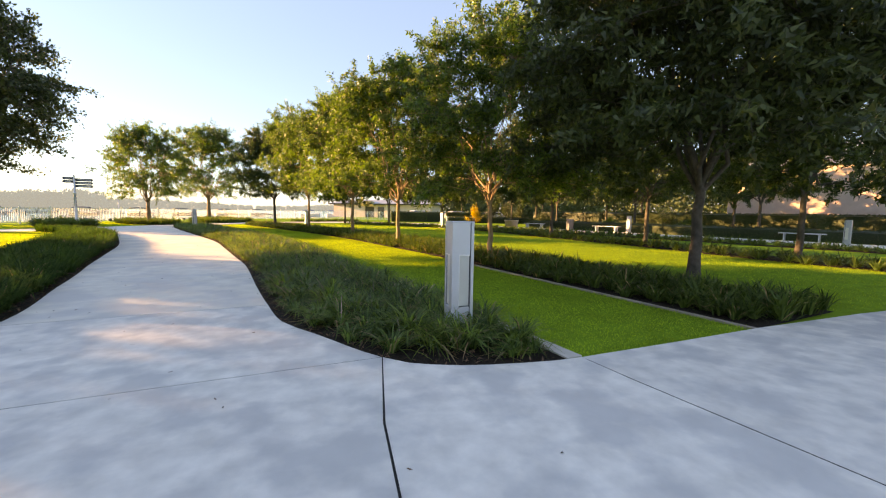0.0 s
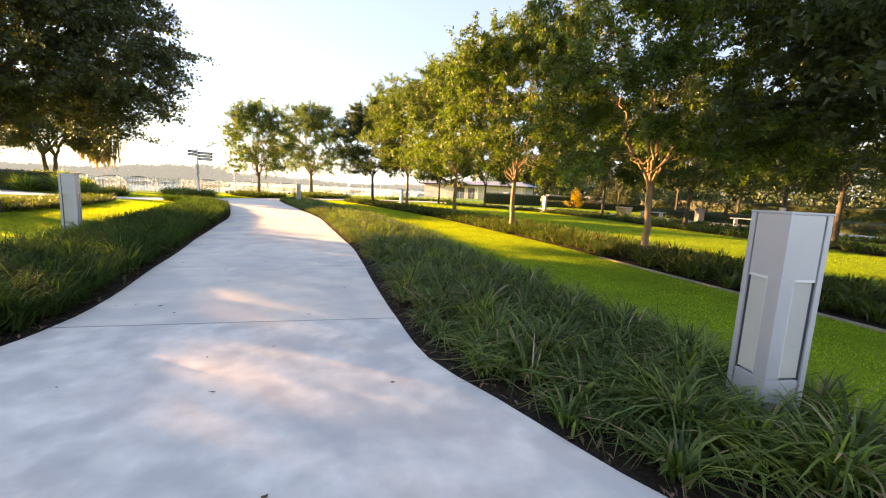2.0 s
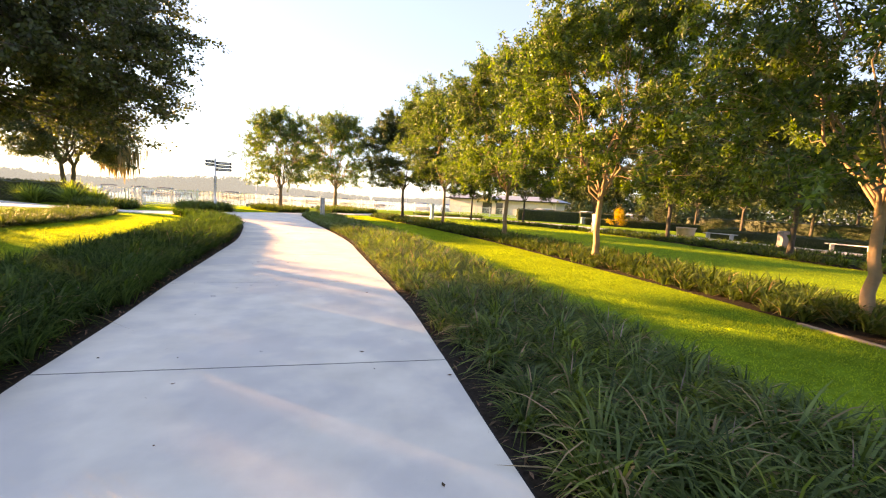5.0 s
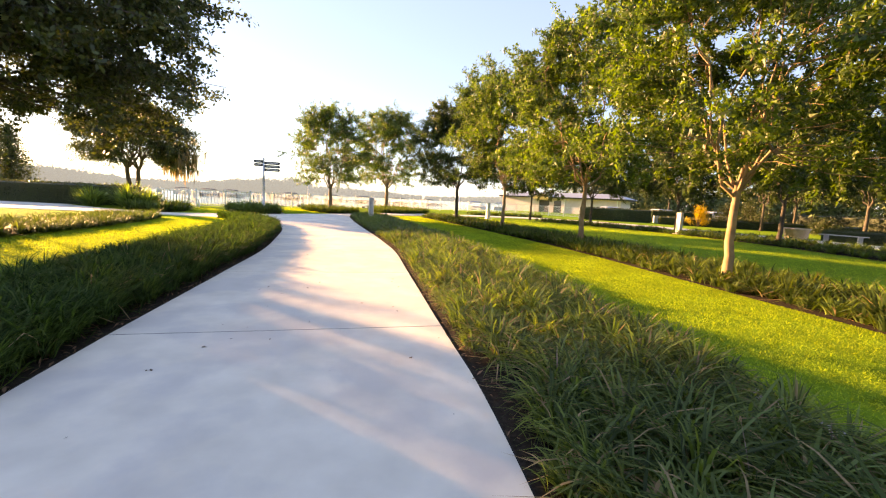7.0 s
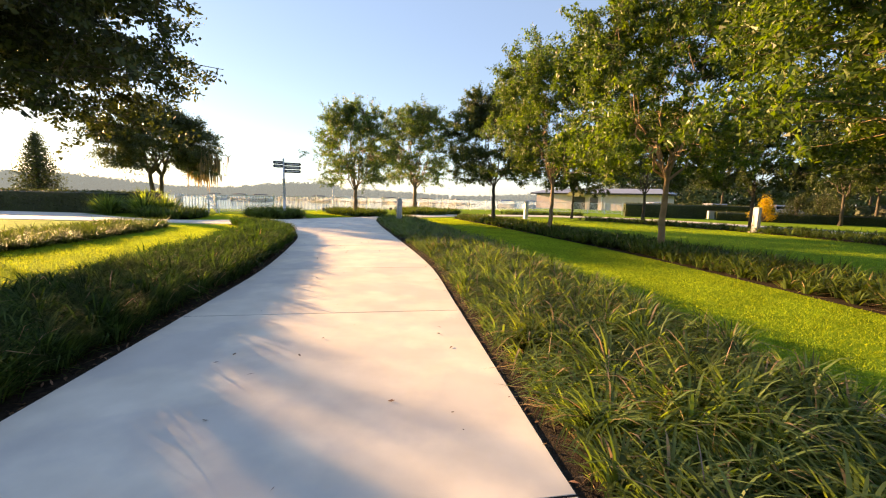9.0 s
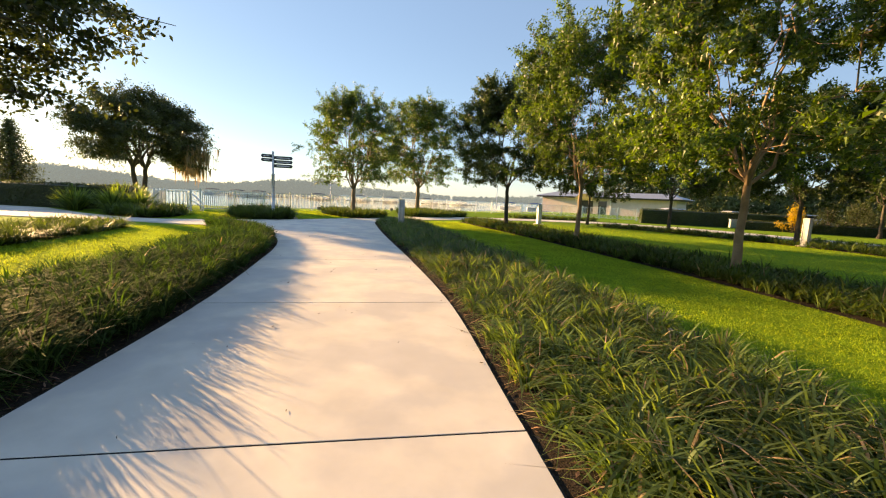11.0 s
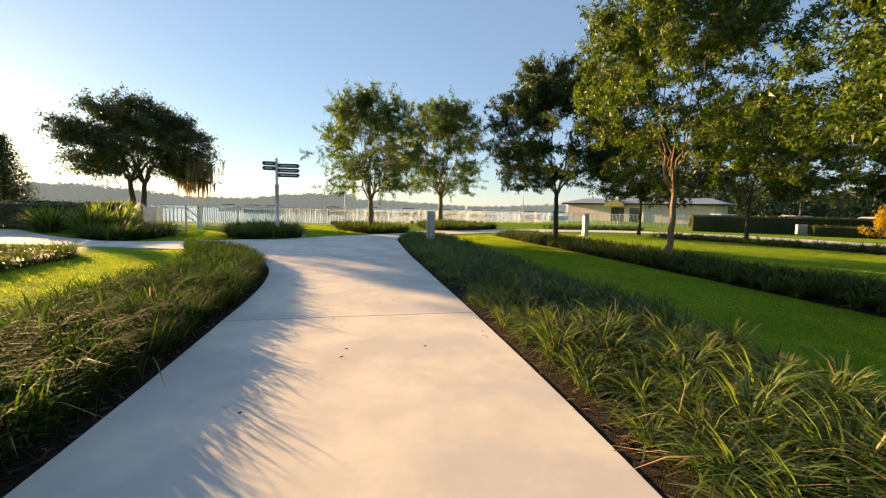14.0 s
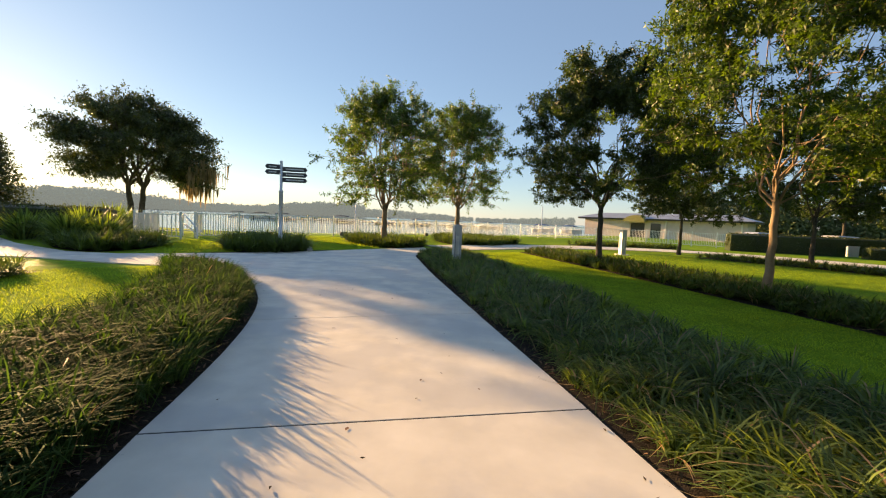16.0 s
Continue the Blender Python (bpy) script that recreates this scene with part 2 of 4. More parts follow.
def curve_through(points, step=0.4, closed=False):
    """A smooth line through the points, in short steps."""
    p = np.array(points, dtype=float)
    n = len(p)
    out = []
    for i in range(n if closed else n - 1):
        if closed:
            a, b, c, d = p[(i - 1) % n], p[i], p[(i + 1) % n], p[(i + 2) % n]
        else:
            a, b, c, d = p[max(i - 1, 0)], p[i], p[i + 1], p[min(i + 2, n - 1)]
        k = max(2, int(np.hypot(*(c - b)) / step))
        for s in np.arange(k) / k:
            out.append(0.5 * (2 * b + (c - a) * s + (2 * a - 5 * b + 4 * c - d) * s ** 2 + (3 * b - a - 3 * c + d) * s ** 3))
    if not closed:
        out.append(p[-1])
    return np.array(out)


def offset_line(line, d):
    """The line moved sideways by d, to its right where d is positive."""
    line = np.asarray(line, dtype=float)
    g = np.gradient(line, axis=0)
    g /= np.linalg.norm(g, axis=1)[:, None]
    return line + d * np.stack([g[:, 1], -g[:, 0]], axis=1)


def area(poly):
    x, y = poly[:, 0], poly[:, 1]
    return 0.5 * np.sum(x * np.roll(y, -1) - np.roll(x, -1) * y)


def inside(P, poly):
    """Which of the points P lie within the outline."""
    x, y = P[:, 0], P[:, 1]
    hit = np.zeros(len(P), dtype=bool)
    j = len(poly) - 1
    for i in range(len(poly)):
        xi, yi, xj, yj = *poly[i], *poly[j]
        if yi != yj:
            hit ^= ((yi > y) != (yj > y)) & (x < (xj - xi) * (y - yi) / (yj - yi) + xi)
        j = i
    return hit


def edge_distance(P, line):
    """How far the points P are from the line."""
    best = np.full(len(P), 1e9)
    for a, b in zip(line[:-1], line[1:]):
        ab = b - a
        s = np.clip(((P - a) @ ab) / max(ab @ ab, 1e-9), 0, 1)
        best = np.minimum(best, np.linalg.norm(P - (a + s[:, None] * ab), axis=1))
    return best


def slab_mesh(name, poly, z0, z1, ease=0.003, inset=0.011):
    """A cast slab with eased top edges, its outline drawn in by half a joint."""
    poly = np.asarray(poly, dtype=float)
    if area(poly) < 0:
        poly = poly[::-1]
    keep = np.linalg.norm(poly - np.roll(poly, 1, axis=0), axis=1) > 0.02
    poly = poly[keep]
    e = np.roll(poly, -1, axis=0) - poly
    e /= np.linalg.norm(e, axis=1)[:, None]
    nrm = np.stack([-e[:, 1], e[:, 0]], axis=1)
    mid = nrm + np.roll(nrm, 1, axis=0)
    mid /= np.maximum(np.linalg.norm(mid, axis=1)[:, None], 0.3)
    bm = bmesh.new()
    rings = []
    for d, z in ((inset, z0), (inset, z1 - ease), (inset + ease, z1)):
        rings.append([bm.verts.new((*(p + m * d), z)) for p, m in zip(poly, mid)])
    for a, b in zip(rings[:-1], rings[1:]):
        for i in range(len(a)):
            k = (i + 1) % len(a)
            bm.faces.new((a[i], a[k], b[k], b[i]))
    bm.faces.new(rings[-1])
    bm.normal_update()
    bmesh.ops.triangulate(bm, faces=[f for f in bm.faces if len(f.verts) > 4])
    return bm


def strip_slabs(center, width, step, name, parent, z1):
    """Concrete flags one after another along a line."""
    line = curve_through(center, 0.5)
    L, R = offset_line(line, -width / 2), offset_line(line, width / 2)
    run = np.concatenate([[0], np.cumsum(np.linalg.norm(np.diff(line, axis=0), axis=1))])
    cuts = np.searchsorted(run, np.arange(0, run[-1], step)).tolist() + [len(line) - 1]
    for a, b in zip(cuts[:-1], cuts[1:]):
        if b > a:
            part(name, slab_mesh(name, np.concatenate([R[a:b + 1], L[a:b + 1][::-1]]), z1 - 0.10, z1), M_CONCRETE, parent)
    return L, R


# ---- plan ----
# the two edges of the walk, from its mouth to the junction
EDGE_R = [(3.62, -2.36), (3.0, -2.32), (2.5, -2.2), (2.09, -1.92), (1.5, -1.05), (1.1, -0.45), (0.82, 0.5), (0.45, 2.0), (0.18, 3.2), (-0.25, 5.0),
          (-0.72, 6.5), (-1.64, 9.46), (-2.56, 12.35), (-3.94, 15.7), (-5.2, 18.56), (-6.7, 22.0), (-8.0, 25.2), (-8.75, 27.2), (-8.75, 28.6), (-8.0, 29.5)]
EDGE_L = [(-3.6, -4.4), (-2.5, -2.2), (-2.05, -0.8), (-1.98, 0.0), (-2.15, 0.9), (-2.6, 2.3), (-3.05, 3.8), (-3.6, 5.47), (-4.51, 8.44), (-5.41, 11.28),
          (-6.71, 14.44), (-7.5, 16.2), (-8.35, 17.7), (-9.3, 18.9), (-10.5, 20.0), (-11.8, 20.65), (-13.2, 20.5)]
OUT_R = [(3.75, -2.35), (3.42, -0.8), (2.95, 1.0), (2.3, 3.2), (1.6, 5.8), (0.95, 8.6), (0.15, 11.3), (-0.9, 14.0), (-1.95, 16.7), (-3.0, 19.2), (-4.2, 21.9),
         (-5.5, 25.0), (-6.6, 27.8), (-8.0, 29.5)]
OUT_L = [(-6.5, -4.0), (-5.2, -1.5), (-4.6, 1.0), (-4.9, 3.6), (-6.1, 7.0), (-7.2, 10.2), (-8.5, 13.8), (-9.8, 16.8), (-11.0, 18.6), (-12.2, 19.8), (-13.2, 20.5)]
TREE_BED = [(6.62, -1.95), (6.1, 0.5), (5.5, 3.2), (4.65, 7.0), (3.65, 10.5), (2.2, 15.4), (0.1, 20.6), (-1.9, 25.2), (-3.6, 28.8), (-5.2, 32.2)]
eR, eL, oR, oL, tb = (curve_through(p, 0.25) for p in (EDGE_R, EDGE_L, OUT_R, OUT_L, TREE_BED))
tb_far = offset_line(tb, 2.05)
RING = [(-10.6, 28.6), (-8.9, 32.2), (-5.0, 37.0), (0.0, 40.4), (6.0, 41.4), (11.0, 38.4), (15.0, 32.8), (18.2, 27.5), (21.0, 21.0), (24.0, 14.0), (27.0, 7.0), (29.0, -2.0)]


def shore(x):
    return np.where(x < -24, 38 + (-24 - x) * 0.25, np.where(x < 5, 38 + (x + 24) * 1.45, 80 + (x - 5) * 3.0))


# ---- ground and water ----
gx = np.concatenate([[-3000, -800, -300], np.arange(-160, 161, 4.0), [300, 800, 3000]])
gy = np.concatenate([[-3000, -800, -200], np.arange(-60, 161, 4.0), [300, 800, 3000]])
GX, GY = np.meshgrid(gx, gy)
drop = np.clip((GY - shore(GX)) / 6.0 + 0.3, 0, 1)
GZ = -0.03 - 2.6 * drop * drop * (3 - 2 * drop)
nx, ny = len(gx), len(gy)
ids = np.arange(nx * ny).reshape(ny, nx)
quads = np.stack([ids[:-1, :-1], ids[:-1, 1:], ids[1:, 1:], ids[1:, :-1]], axis=-1).reshape(-1, 4)
ground = part("ground", mesh_of("ground", np.stack([GX, GY, GZ], axis=-1), quads, mat=M_TURF, smooth=True), M_TURF)
tagged(ground, "mown green lawn sheet sloping under the lake", "lawn", kind="structure")
wv = np.array([(-3000, 20, -0.75), (3000, 20, -0.75), (3000, 3000, -0.75), (-3000, 3000, -0.75)])
water = part("water", mesh_of("water", wv, [(0, 1, 2, 3)], mat=M_WATER), M_WATER)
tagged(water, "rippled pale lake reflecting the bright morning sky", "lake", kind="structure")


def pad(name, poly, z, mat, label, category):
    bm = bmesh.new()
    bm.faces.new([bm.verts.new((x, y, z)) for x, y in poly])
    bm.normal_update()
    bmesh.ops.triangulate(bm, faces=bm.faces[:])
    bm.normal_update()
    for f in bm.faces:
        if f.normal.z < 0:
            f.normal_flip()
    ob = part(name, bm, mat)
    return tagged(ob, label, category, kind="structure")


def at_y(line, y):
    return int(np.argmin(np.abs(line[:, 1] - y) + (line[:, 0] < -11.5) * 50))


# ---- planted beds ----
bed_r = np.concatenate([eR, oR[::-1]])
bed_l = np.concatenate([eL, oL[::-1]])
bed_t = np.concatenate([tb, tb_far[::-1]])
pad("planting_bed_soil", bed_r, -0.012, M_MULCH, "dark bark mulch in the bed beside the walk", "mulch")
pad("planting_bed_soil", bed_l, -0.012, M_MULCH, "dark bark mulch in the bed beside the walk", "mulch")
pad("planting_bed_soil", bed_t, -0.012, M_MULCH, "dark bark mulch under the row of trees", "mulch")


def scatter(poly, spacing, jitter=0.45):
    """Points on a jittered grid within an outline."""
    lo, hi = poly.min(0), poly.max(0)
    xs, ys = np.arange(lo[0], hi[0], spacing), np.arange(lo[1], hi[1], spacing)
    P = np.stack(np.meshgrid(xs, ys), axis=-1).reshape(-1, 2)
    P = P + rng.uniform(-jitter, jitter, P.shape) * spacing
    return P[inside(P, poly)]


def ribbons(base, yaw, length, width, lean, droop, segs):
    """Arching blades: from their feet, along their headings."""
    n = len(base)
    s = np.linspace(0, 1, segs + 1)
    out = length[:, None] * (np.sin(lean)[:, None] * s + droop[:, None] * 0.55 * s ** 2)
    up = length[:, None] * (np.cos(lean)[:, None] * s - droop[:, None] * 0.62 * s ** 2.4)
    w = width[:, None] * np.maximum(0.25 + 0.75 * np.sin(np.pi * (0.25 + 0.72 * s)), 0.1)
    c, d = np.cos(yaw)[:, None], np.sin(yaw)[:, None]
    cx, cy, cz = base[:, :1] + c * out, base[:, 1:2] + d * out, base[:, 2:3] + np.maximum(up, 0.015)
    left = np.stack([cx - d * w, cy + c * w, cz], axis=-1)
    right = np.stack([cx + d * w, cy - c * w, cz], axis=-1)
    V = np.empty((n, 2 * segs + 1, 3))
    V[:, 0:2 * segs:2] = left[:, :-1]
    V[:, 1:2 * segs:2] = right[:, :-1]
    V[:, -1] = np.stack([cx[:, -1], cy[:, -1], cz[:, -1]], axis=-1)
    o = (np.arange(n) * (2 * segs + 1))[:, None]
    q = np.array([[2 * k, 2 * k + 1, 2 * k + 3, 2 * k + 2] for k in range(segs - 1)])
    Q = (o[:, :, None] + q[None]).reshape(-1, 4)
    T = o + np.array([[2 * segs - 2, 2 * segs - 1, 2 * segs]])
    return V.reshape(-1, 3), Q, T


def tussocks(name, poly, spacing, per, length, width, mat, label, segs=4, margin=None, margin_by=0.0, flat=0.0, dry=0.0, arch=(0.35, 1.1), trim=0.6, sizes=(0.74, 1.18)):
    """A bed of grassy tufts, as one uncountable thing."""
    P = scatter(poly, spacing)
    if margin is not None:
        P = P[edge_distance(P, margin) > margin_by + rng.uniform(-0.06, 0.08, len(P))]
    n = len(P)
    size = rng.uniform(*sizes, n)
    idx = np.repeat(np.arange(n), per)
    m = len(idx)
    yaw = rng.uniform(0, 2 * np.pi, m)
    r = np.abs(rng.normal(0, 0.05, m))
    base = np.stack([P[idx, 0] + r * np.cos(yaw), P[idx, 1] + r * np.sin(yaw), np.full(m, -0.015)], axis=1)
    L = length * size[idx] * rng.uniform(0.6, 1.1, m)
    if margin is not None:
        L *= np.clip(trim - 0.05 + 0.8 * edge_distance(P, margin), trim, 1.0)[idx]
    lean = np.abs(rng.normal(0.40, 0.29, m)) + flat
    droop = rng.uniform(*arch, m)
    W = width * rng.uniform(0.6, 1.25, m)
    if margin is not None:
        # blades that would hang over the paving are short and upright
        reach = (L * (np.sin(lean) + 0.45 * droop))[:, None] * np.stack([np.cos(yaw), np.sin(yaw)], axis=1)
        over = ~inside(base[:, :2] + reach, poly)
        L, lean, droop = np.where(over, L * 0.72, L), np.where(over, lean * 0.4, lean), np.where(over, droop * 0.6, droop)
    V, Q, T = ribbons(base, yaw, L, W, lean, droop, segs)
    ob = part(name, mesh_of(name, V, Q, T, mat), mat)
    tagged(ob, label, "ground cover", kind="stuff")
    if dry > 0:
        k = int(m * dry)
        pick = rng.choice(m, k, replace=False)
        V, Q, T = ribbons(base[pick], yaw[pick] + 0.3, L[pick] * 1.02, W[pick] * 0.9, lean[pick] * 1.25, droop[pick] * 1.1, segs)
        part("dry_blades", mesh_of("dry_blades", V, Q, T, M_DRY), M_DRY, ob, "straw-coloured dead blades")
    return ob


tussocks("lilyturf_bed", bed_r, 0.265, 92, 0.53, 0.0078, M_LILY, "dense arching dark green lilyturf in a mulched bed along the walk", 4, eR, 0.16, dry=0.10, arch=(0.5, 1.4), sizes=(0.66, 1.28))
# left bed: the shade on its near side is in the blade colour
tussocks("lilyturf_bed", bed_l, 0.19, 108, 0.70, 0.0066, M_LILY_SHADED, "thick drooping lilyturf mounded along the walk, its shade in the colour", 3, eL, 0.17, dry=0.01, arch=(0.55, 1.35), trim=0.80)
tussocks("border_grass_bed", bed_t, 0.27, 54, 0.56, 0.0125, M_SHRUB, "low dark green strappy border under the row of trees", 3, tb, 0.10, dry=0.05)

# a few spent flower spikes standing out of the lilyturf
P = scatter(bed_r, 0.8)
P = P[edge_distance(P, eR) > 0.3]
n = len(P)
V, Q, T = ribbons(np.column_stack([P, np.full(n, -0.01)]), rng.uniform(0, 6.28, n), rng.uniform(0.32, 0.44, n), np.full(n, 0.0045), np.abs(rng.normal(0.1, 0.12, n)), rng.uniform(0, 0.15, n), 3)
tagged(part("flower_spikes", mesh_of("flower_spikes", V, Q, T, M_SPIKE), M_SPIKE), "thin faded pinkish flower spikes standing among lilyturf", "flowers", kind="stuff")

# other low planting, each bed an outline in the plan
def band(center, width):
    line = curve_through(center, 0.5)
    return np.concatenate([offset_line(line, width / 2), offset_line(line, -width / 2)[::-1]])


BED_TWO = [(17.2, -1.5), (15.7, 3.6), (15.2, 9.5), (14.2, 15.8), (13.2, 22.8), (10.9, 28.6), (7.4, 33.4), (4.0, 36.2)]
BED_THREE = [(24.6, -1.0), (22.6, 6.0), (20.2, 13.0), (17.9, 19.6), (15.6, 25.4), (12.9, 30.4)]
LOW_LEFT = [(-11.3, 3.0), (-11.9, 8.0), (-12.7, 12.0), (-13.8, 15.6), (-15.2, 18.4)]
for name, poly, sp, per, ln, wd, mat, label in (
        ("border_grass_bed", band(BED_TWO, 1.9), 0.42, 34, 0.55, 0.013, M_SHRUB, "low dark green strappy border under the second row of trees"),
        ("border_grass_bed", band(BED_THREE, 1.5), 0.45, 32, 0.55, 0.014, M_SHRUB, "low dark green strappy border beside the far walk"),
        ("border_grass_bed", band(LOW_LEFT, 2.1), 0.25, 46, 0.52, 0.011, M_SHRUB, "low dark green strappy border across the small lawn"),
        ("border_grass_bed", curve_through([(-13.7, 24.5), (-12.7, 25.9), (-13.8, 27.8), (-15.6, 28.4), (-16.4, 26.8), (-15.2, 25.0)], 0.5, True), 0.28, 60, 0.98, 0.011, M_SHRUB, "mounded dark green planting round the foot of a signpost"),
        ("border_grass_bed", curve_through([(-10.9, 30.0), (-9.8, 32.0), (-11.0, 34.2), (-13.6, 35.4), (-15.2, 34.6), (-13.4, 31.6)], 0.5, True), 0.32, 50, 0.82, 0.012, M_SHRUB, "low dark green planting round the foot of a tree"),
        ("border_grass_bed", curve_through([(-8.6, 35.0), (-5.6, 38.8), (-7.0, 41.6), (-10.2, 43.0), (-11.4, 40.4)], 0.5, True), 0.34, 48, 0.82, 0.013, M_SHRUB, "low dark green planting round the foot of a tree"),
        ("border_grass_bed", band([(-2.0, 42.4), (1.5, 44.4), (5.5, 45.0)], 1.6), 0.40, 36, 0.6, 0.014, M_SHRUB, "low dark green planting before the white fence"),
        ("border_grass_bed", curve_through([(-17.0, 22.1), (-17.3, 24.4), (-18.6, 25.5), (-19.8, 24.8), (-20.0, 22.9), (-18.2, 22.0)], 0.5, True), 0.30, 56, 0.92, 0.012, M_SHRUB, "low green planting before taller spiky clumps")):
    pad("planting_bed_soil", poly, -0.018, M_MULCH, "dark mulch under low planting", "mulch")
    tussocks(name, poly, sp, per, ln, wd * 1.15, mat, label, 2)


def turf(poly, density, height, label):
    """Short mown grass standing on a stretch of lawn."""
    lo, hi = poly.min(0), poly.max(0)
    n = int((hi - lo).prod() * density)
    P = rng.uniform(lo, hi, (n, 2))
    P = P[inside(P, poly)]
    m = len(P)
    yaw = rng.uniform(0, 2 * np.pi, m)
    V, Q, T = ribbons(np.column_stack([P, np.full(m, -0.035)]), yaw, height * rng.uniform(0.6, 1.3, m), rng.uniform(0.004, 0.009, m), rng.uniform(0.1, 0.7, m), rng.uniform(0, 0.6, m), 1)
    ob = part("lawn_grass", mesh_of("lawn_grass", V, None, T, M_BLADE), M_BLADE)
    tagged(ob, label, "lawn", kind="stuff")


lawn_one = np.concatenate([offset_line(oR, 0.17), tb[::-1]])
turf(lawn_one, 2600, 0.042, "short mown grass of the lawn between bed and trees")
lawn_left = np.concatenate([oL[8:], np.array([(-14.6, 18.6), (-13.2, 15.4), (-12.4, 12.0), (-11.6, 8.0), (-10.7, 3.0), (-9.0, -3.0)])])
turf(lawn_left, 1300, 0.055, "short mown grass of the small lawn")
far_lawn = np.concatenate([tb_far, curve_through(BED_TWO, 0.5)[::-1] - np.array([0.9, 0])])
turf(far_lawn, 300, 0.06, "short mown grass of the lawn between two rows of trees")
turf(np.array([(-16.0, 22.2), (-14.2, 24.6), (-17.0, 29.0), (-19.8, 28.0), (-19.0, 26.8)]), 900, 0.08, "short mown grass by the railing")
turf(np.array([(-12.5, 26.4), (-11.0, 29.3), (-14.6, 36.5), (-18.0, 35.0), (-15.0, 29.0)]), 700, 0.08, "short mown grass before the fence")

# mulch chips and fallen leaves
for poly, edge in ((bed_r, eR), (bed_l, eL)):
    lo, hi = poly.min(0), poly.max(0)
    P = rng.uniform(lo, hi, (60000, 2))
    P = P[inside(P, poly)]
    P = P[edge_distance(P, edge) < 0.45][:9000]
    n = len(P)
    yaw = rng.uniform(0, 2 * np.pi, n)
    ln, wd = rng.uniform(0.012, 0.05, n), rng.uniform(0.005, 0.012, n)
    c, s = np.cos(yaw), np.sin(yaw)
    z = rng.uniform(-0.008, 0.012, n)
    tilt = rng.normal(0, 0.012, n)
    a = np.stack([P[:, 0] - c * ln, P[:, 1] - s * ln, z - tilt], 1)
    b = np.stack([P[:, 0] + s * wd, P[:, 1] - c * wd, z + 0.006], 1)
    d = np.stack([P[:, 0] + c * ln, P[:, 1] + s * ln, z + tilt], 1)
    e = np.stack([P[:, 0] - s * wd, P[:, 1] + c * wd, z + 0.006], 1)
    V = np.stack([a, b, d, e], 1).reshape(-1, 3)
    ob = part("mulch_chips", mesh_of("mulch_chips", V, np.arange(4 * n).reshape(-1, 4), None, M_CHIP), M_CHIP)
    tagged(ob, "loose shredded bark and dead leaves along the bed edge", "mulch", kind="stuff")


# ---- trees ----
def tube(V, Q, pts, radii, sides):
    """Adds a tapering round branch along the points."""
    pts = np.asarray(pts, dtype=float)
    d = np.gradient(pts, axis=0)
    d /= np.linalg.norm(d, axis=1)[:, None] + 1e-9
    ref = np.array([0.31, 0.95, 0.05])
    u = np.cross(d, ref)
    u /= np.linalg.norm(u, axis=1)[:, None] + 1e-9
    v = np.cross(d, u)
    a = np.linspace(0, 2 * np.pi, sides, endpoint=False)
    ring = pts[:, None] + np.asarray(radii)[:, None, None] * (np.cos(a)[None, :, None] * u[:, None] + np.sin(a)[None, :, None] * v[:, None])
    o = sum(len(x) for x in V)
    V.append(ring.reshape(-1, 3))
    k = np.arange(sides)
    for i in range(len(pts) - 1):
        Q.append(np.stack([o + i * sides + k, o + i * sides + (k + 1) % sides, o + (i + 1) * sides + (k + 1) % sides, o + (i + 1) * sides + k], 1))


def leaves_mesh(name, C, size, r, mat, droop=0.35, plain=False):
    """Small leaves at the points C: folded, or plain three-cornered ones for what stays far off."""
    n = len(C)
    d = r.normal(0, 1, (n, 3))
    d[:, 2] -= droop
    d /= np.linalg.norm(d, axis=1)[:, None]
    s = np.cross(d, r.normal(0, 1, (n, 3)))
    s /= np.linalg.norm(s, axis=1)[:, None]
    f = np.cross(d, s)
    L = size * r.uniform(0.6, 1.3, n)[:, None]
    if plain:
        V = np.stack([C - s * L * 0.25, C + s * L * 0.25, C + d * L * 1.15], 1)
        return mesh_of(name, V.reshape(-1, 3), None, np.arange(3 * n).reshape(-1, 3), mat)
    mid = C + d * L * 0.45
    V = np.stack([C, mid + s * L * 0.27 + f * L * 0.06, C + d * L, mid - s * L * 0.27 + f * L * 0.06], 1)
    return mesh_of(name, V.reshape(-1, 3), np.arange(4 * n).reshape(-1, 4), None, mat)


def bend(a, b, lift, r, k=5, wob=0.05):
    s = np.linspace(0, 1, k)[:, None]
    p = a + (b - a) * s
    p[:, 2] += lift * np.sin(np.pi * s[:, 0]) 
    L = np.linalg.norm(b - a)
    p[1:-1] += r.normal(0, wob * L * 0.5, (k - 2, 3))
    return p


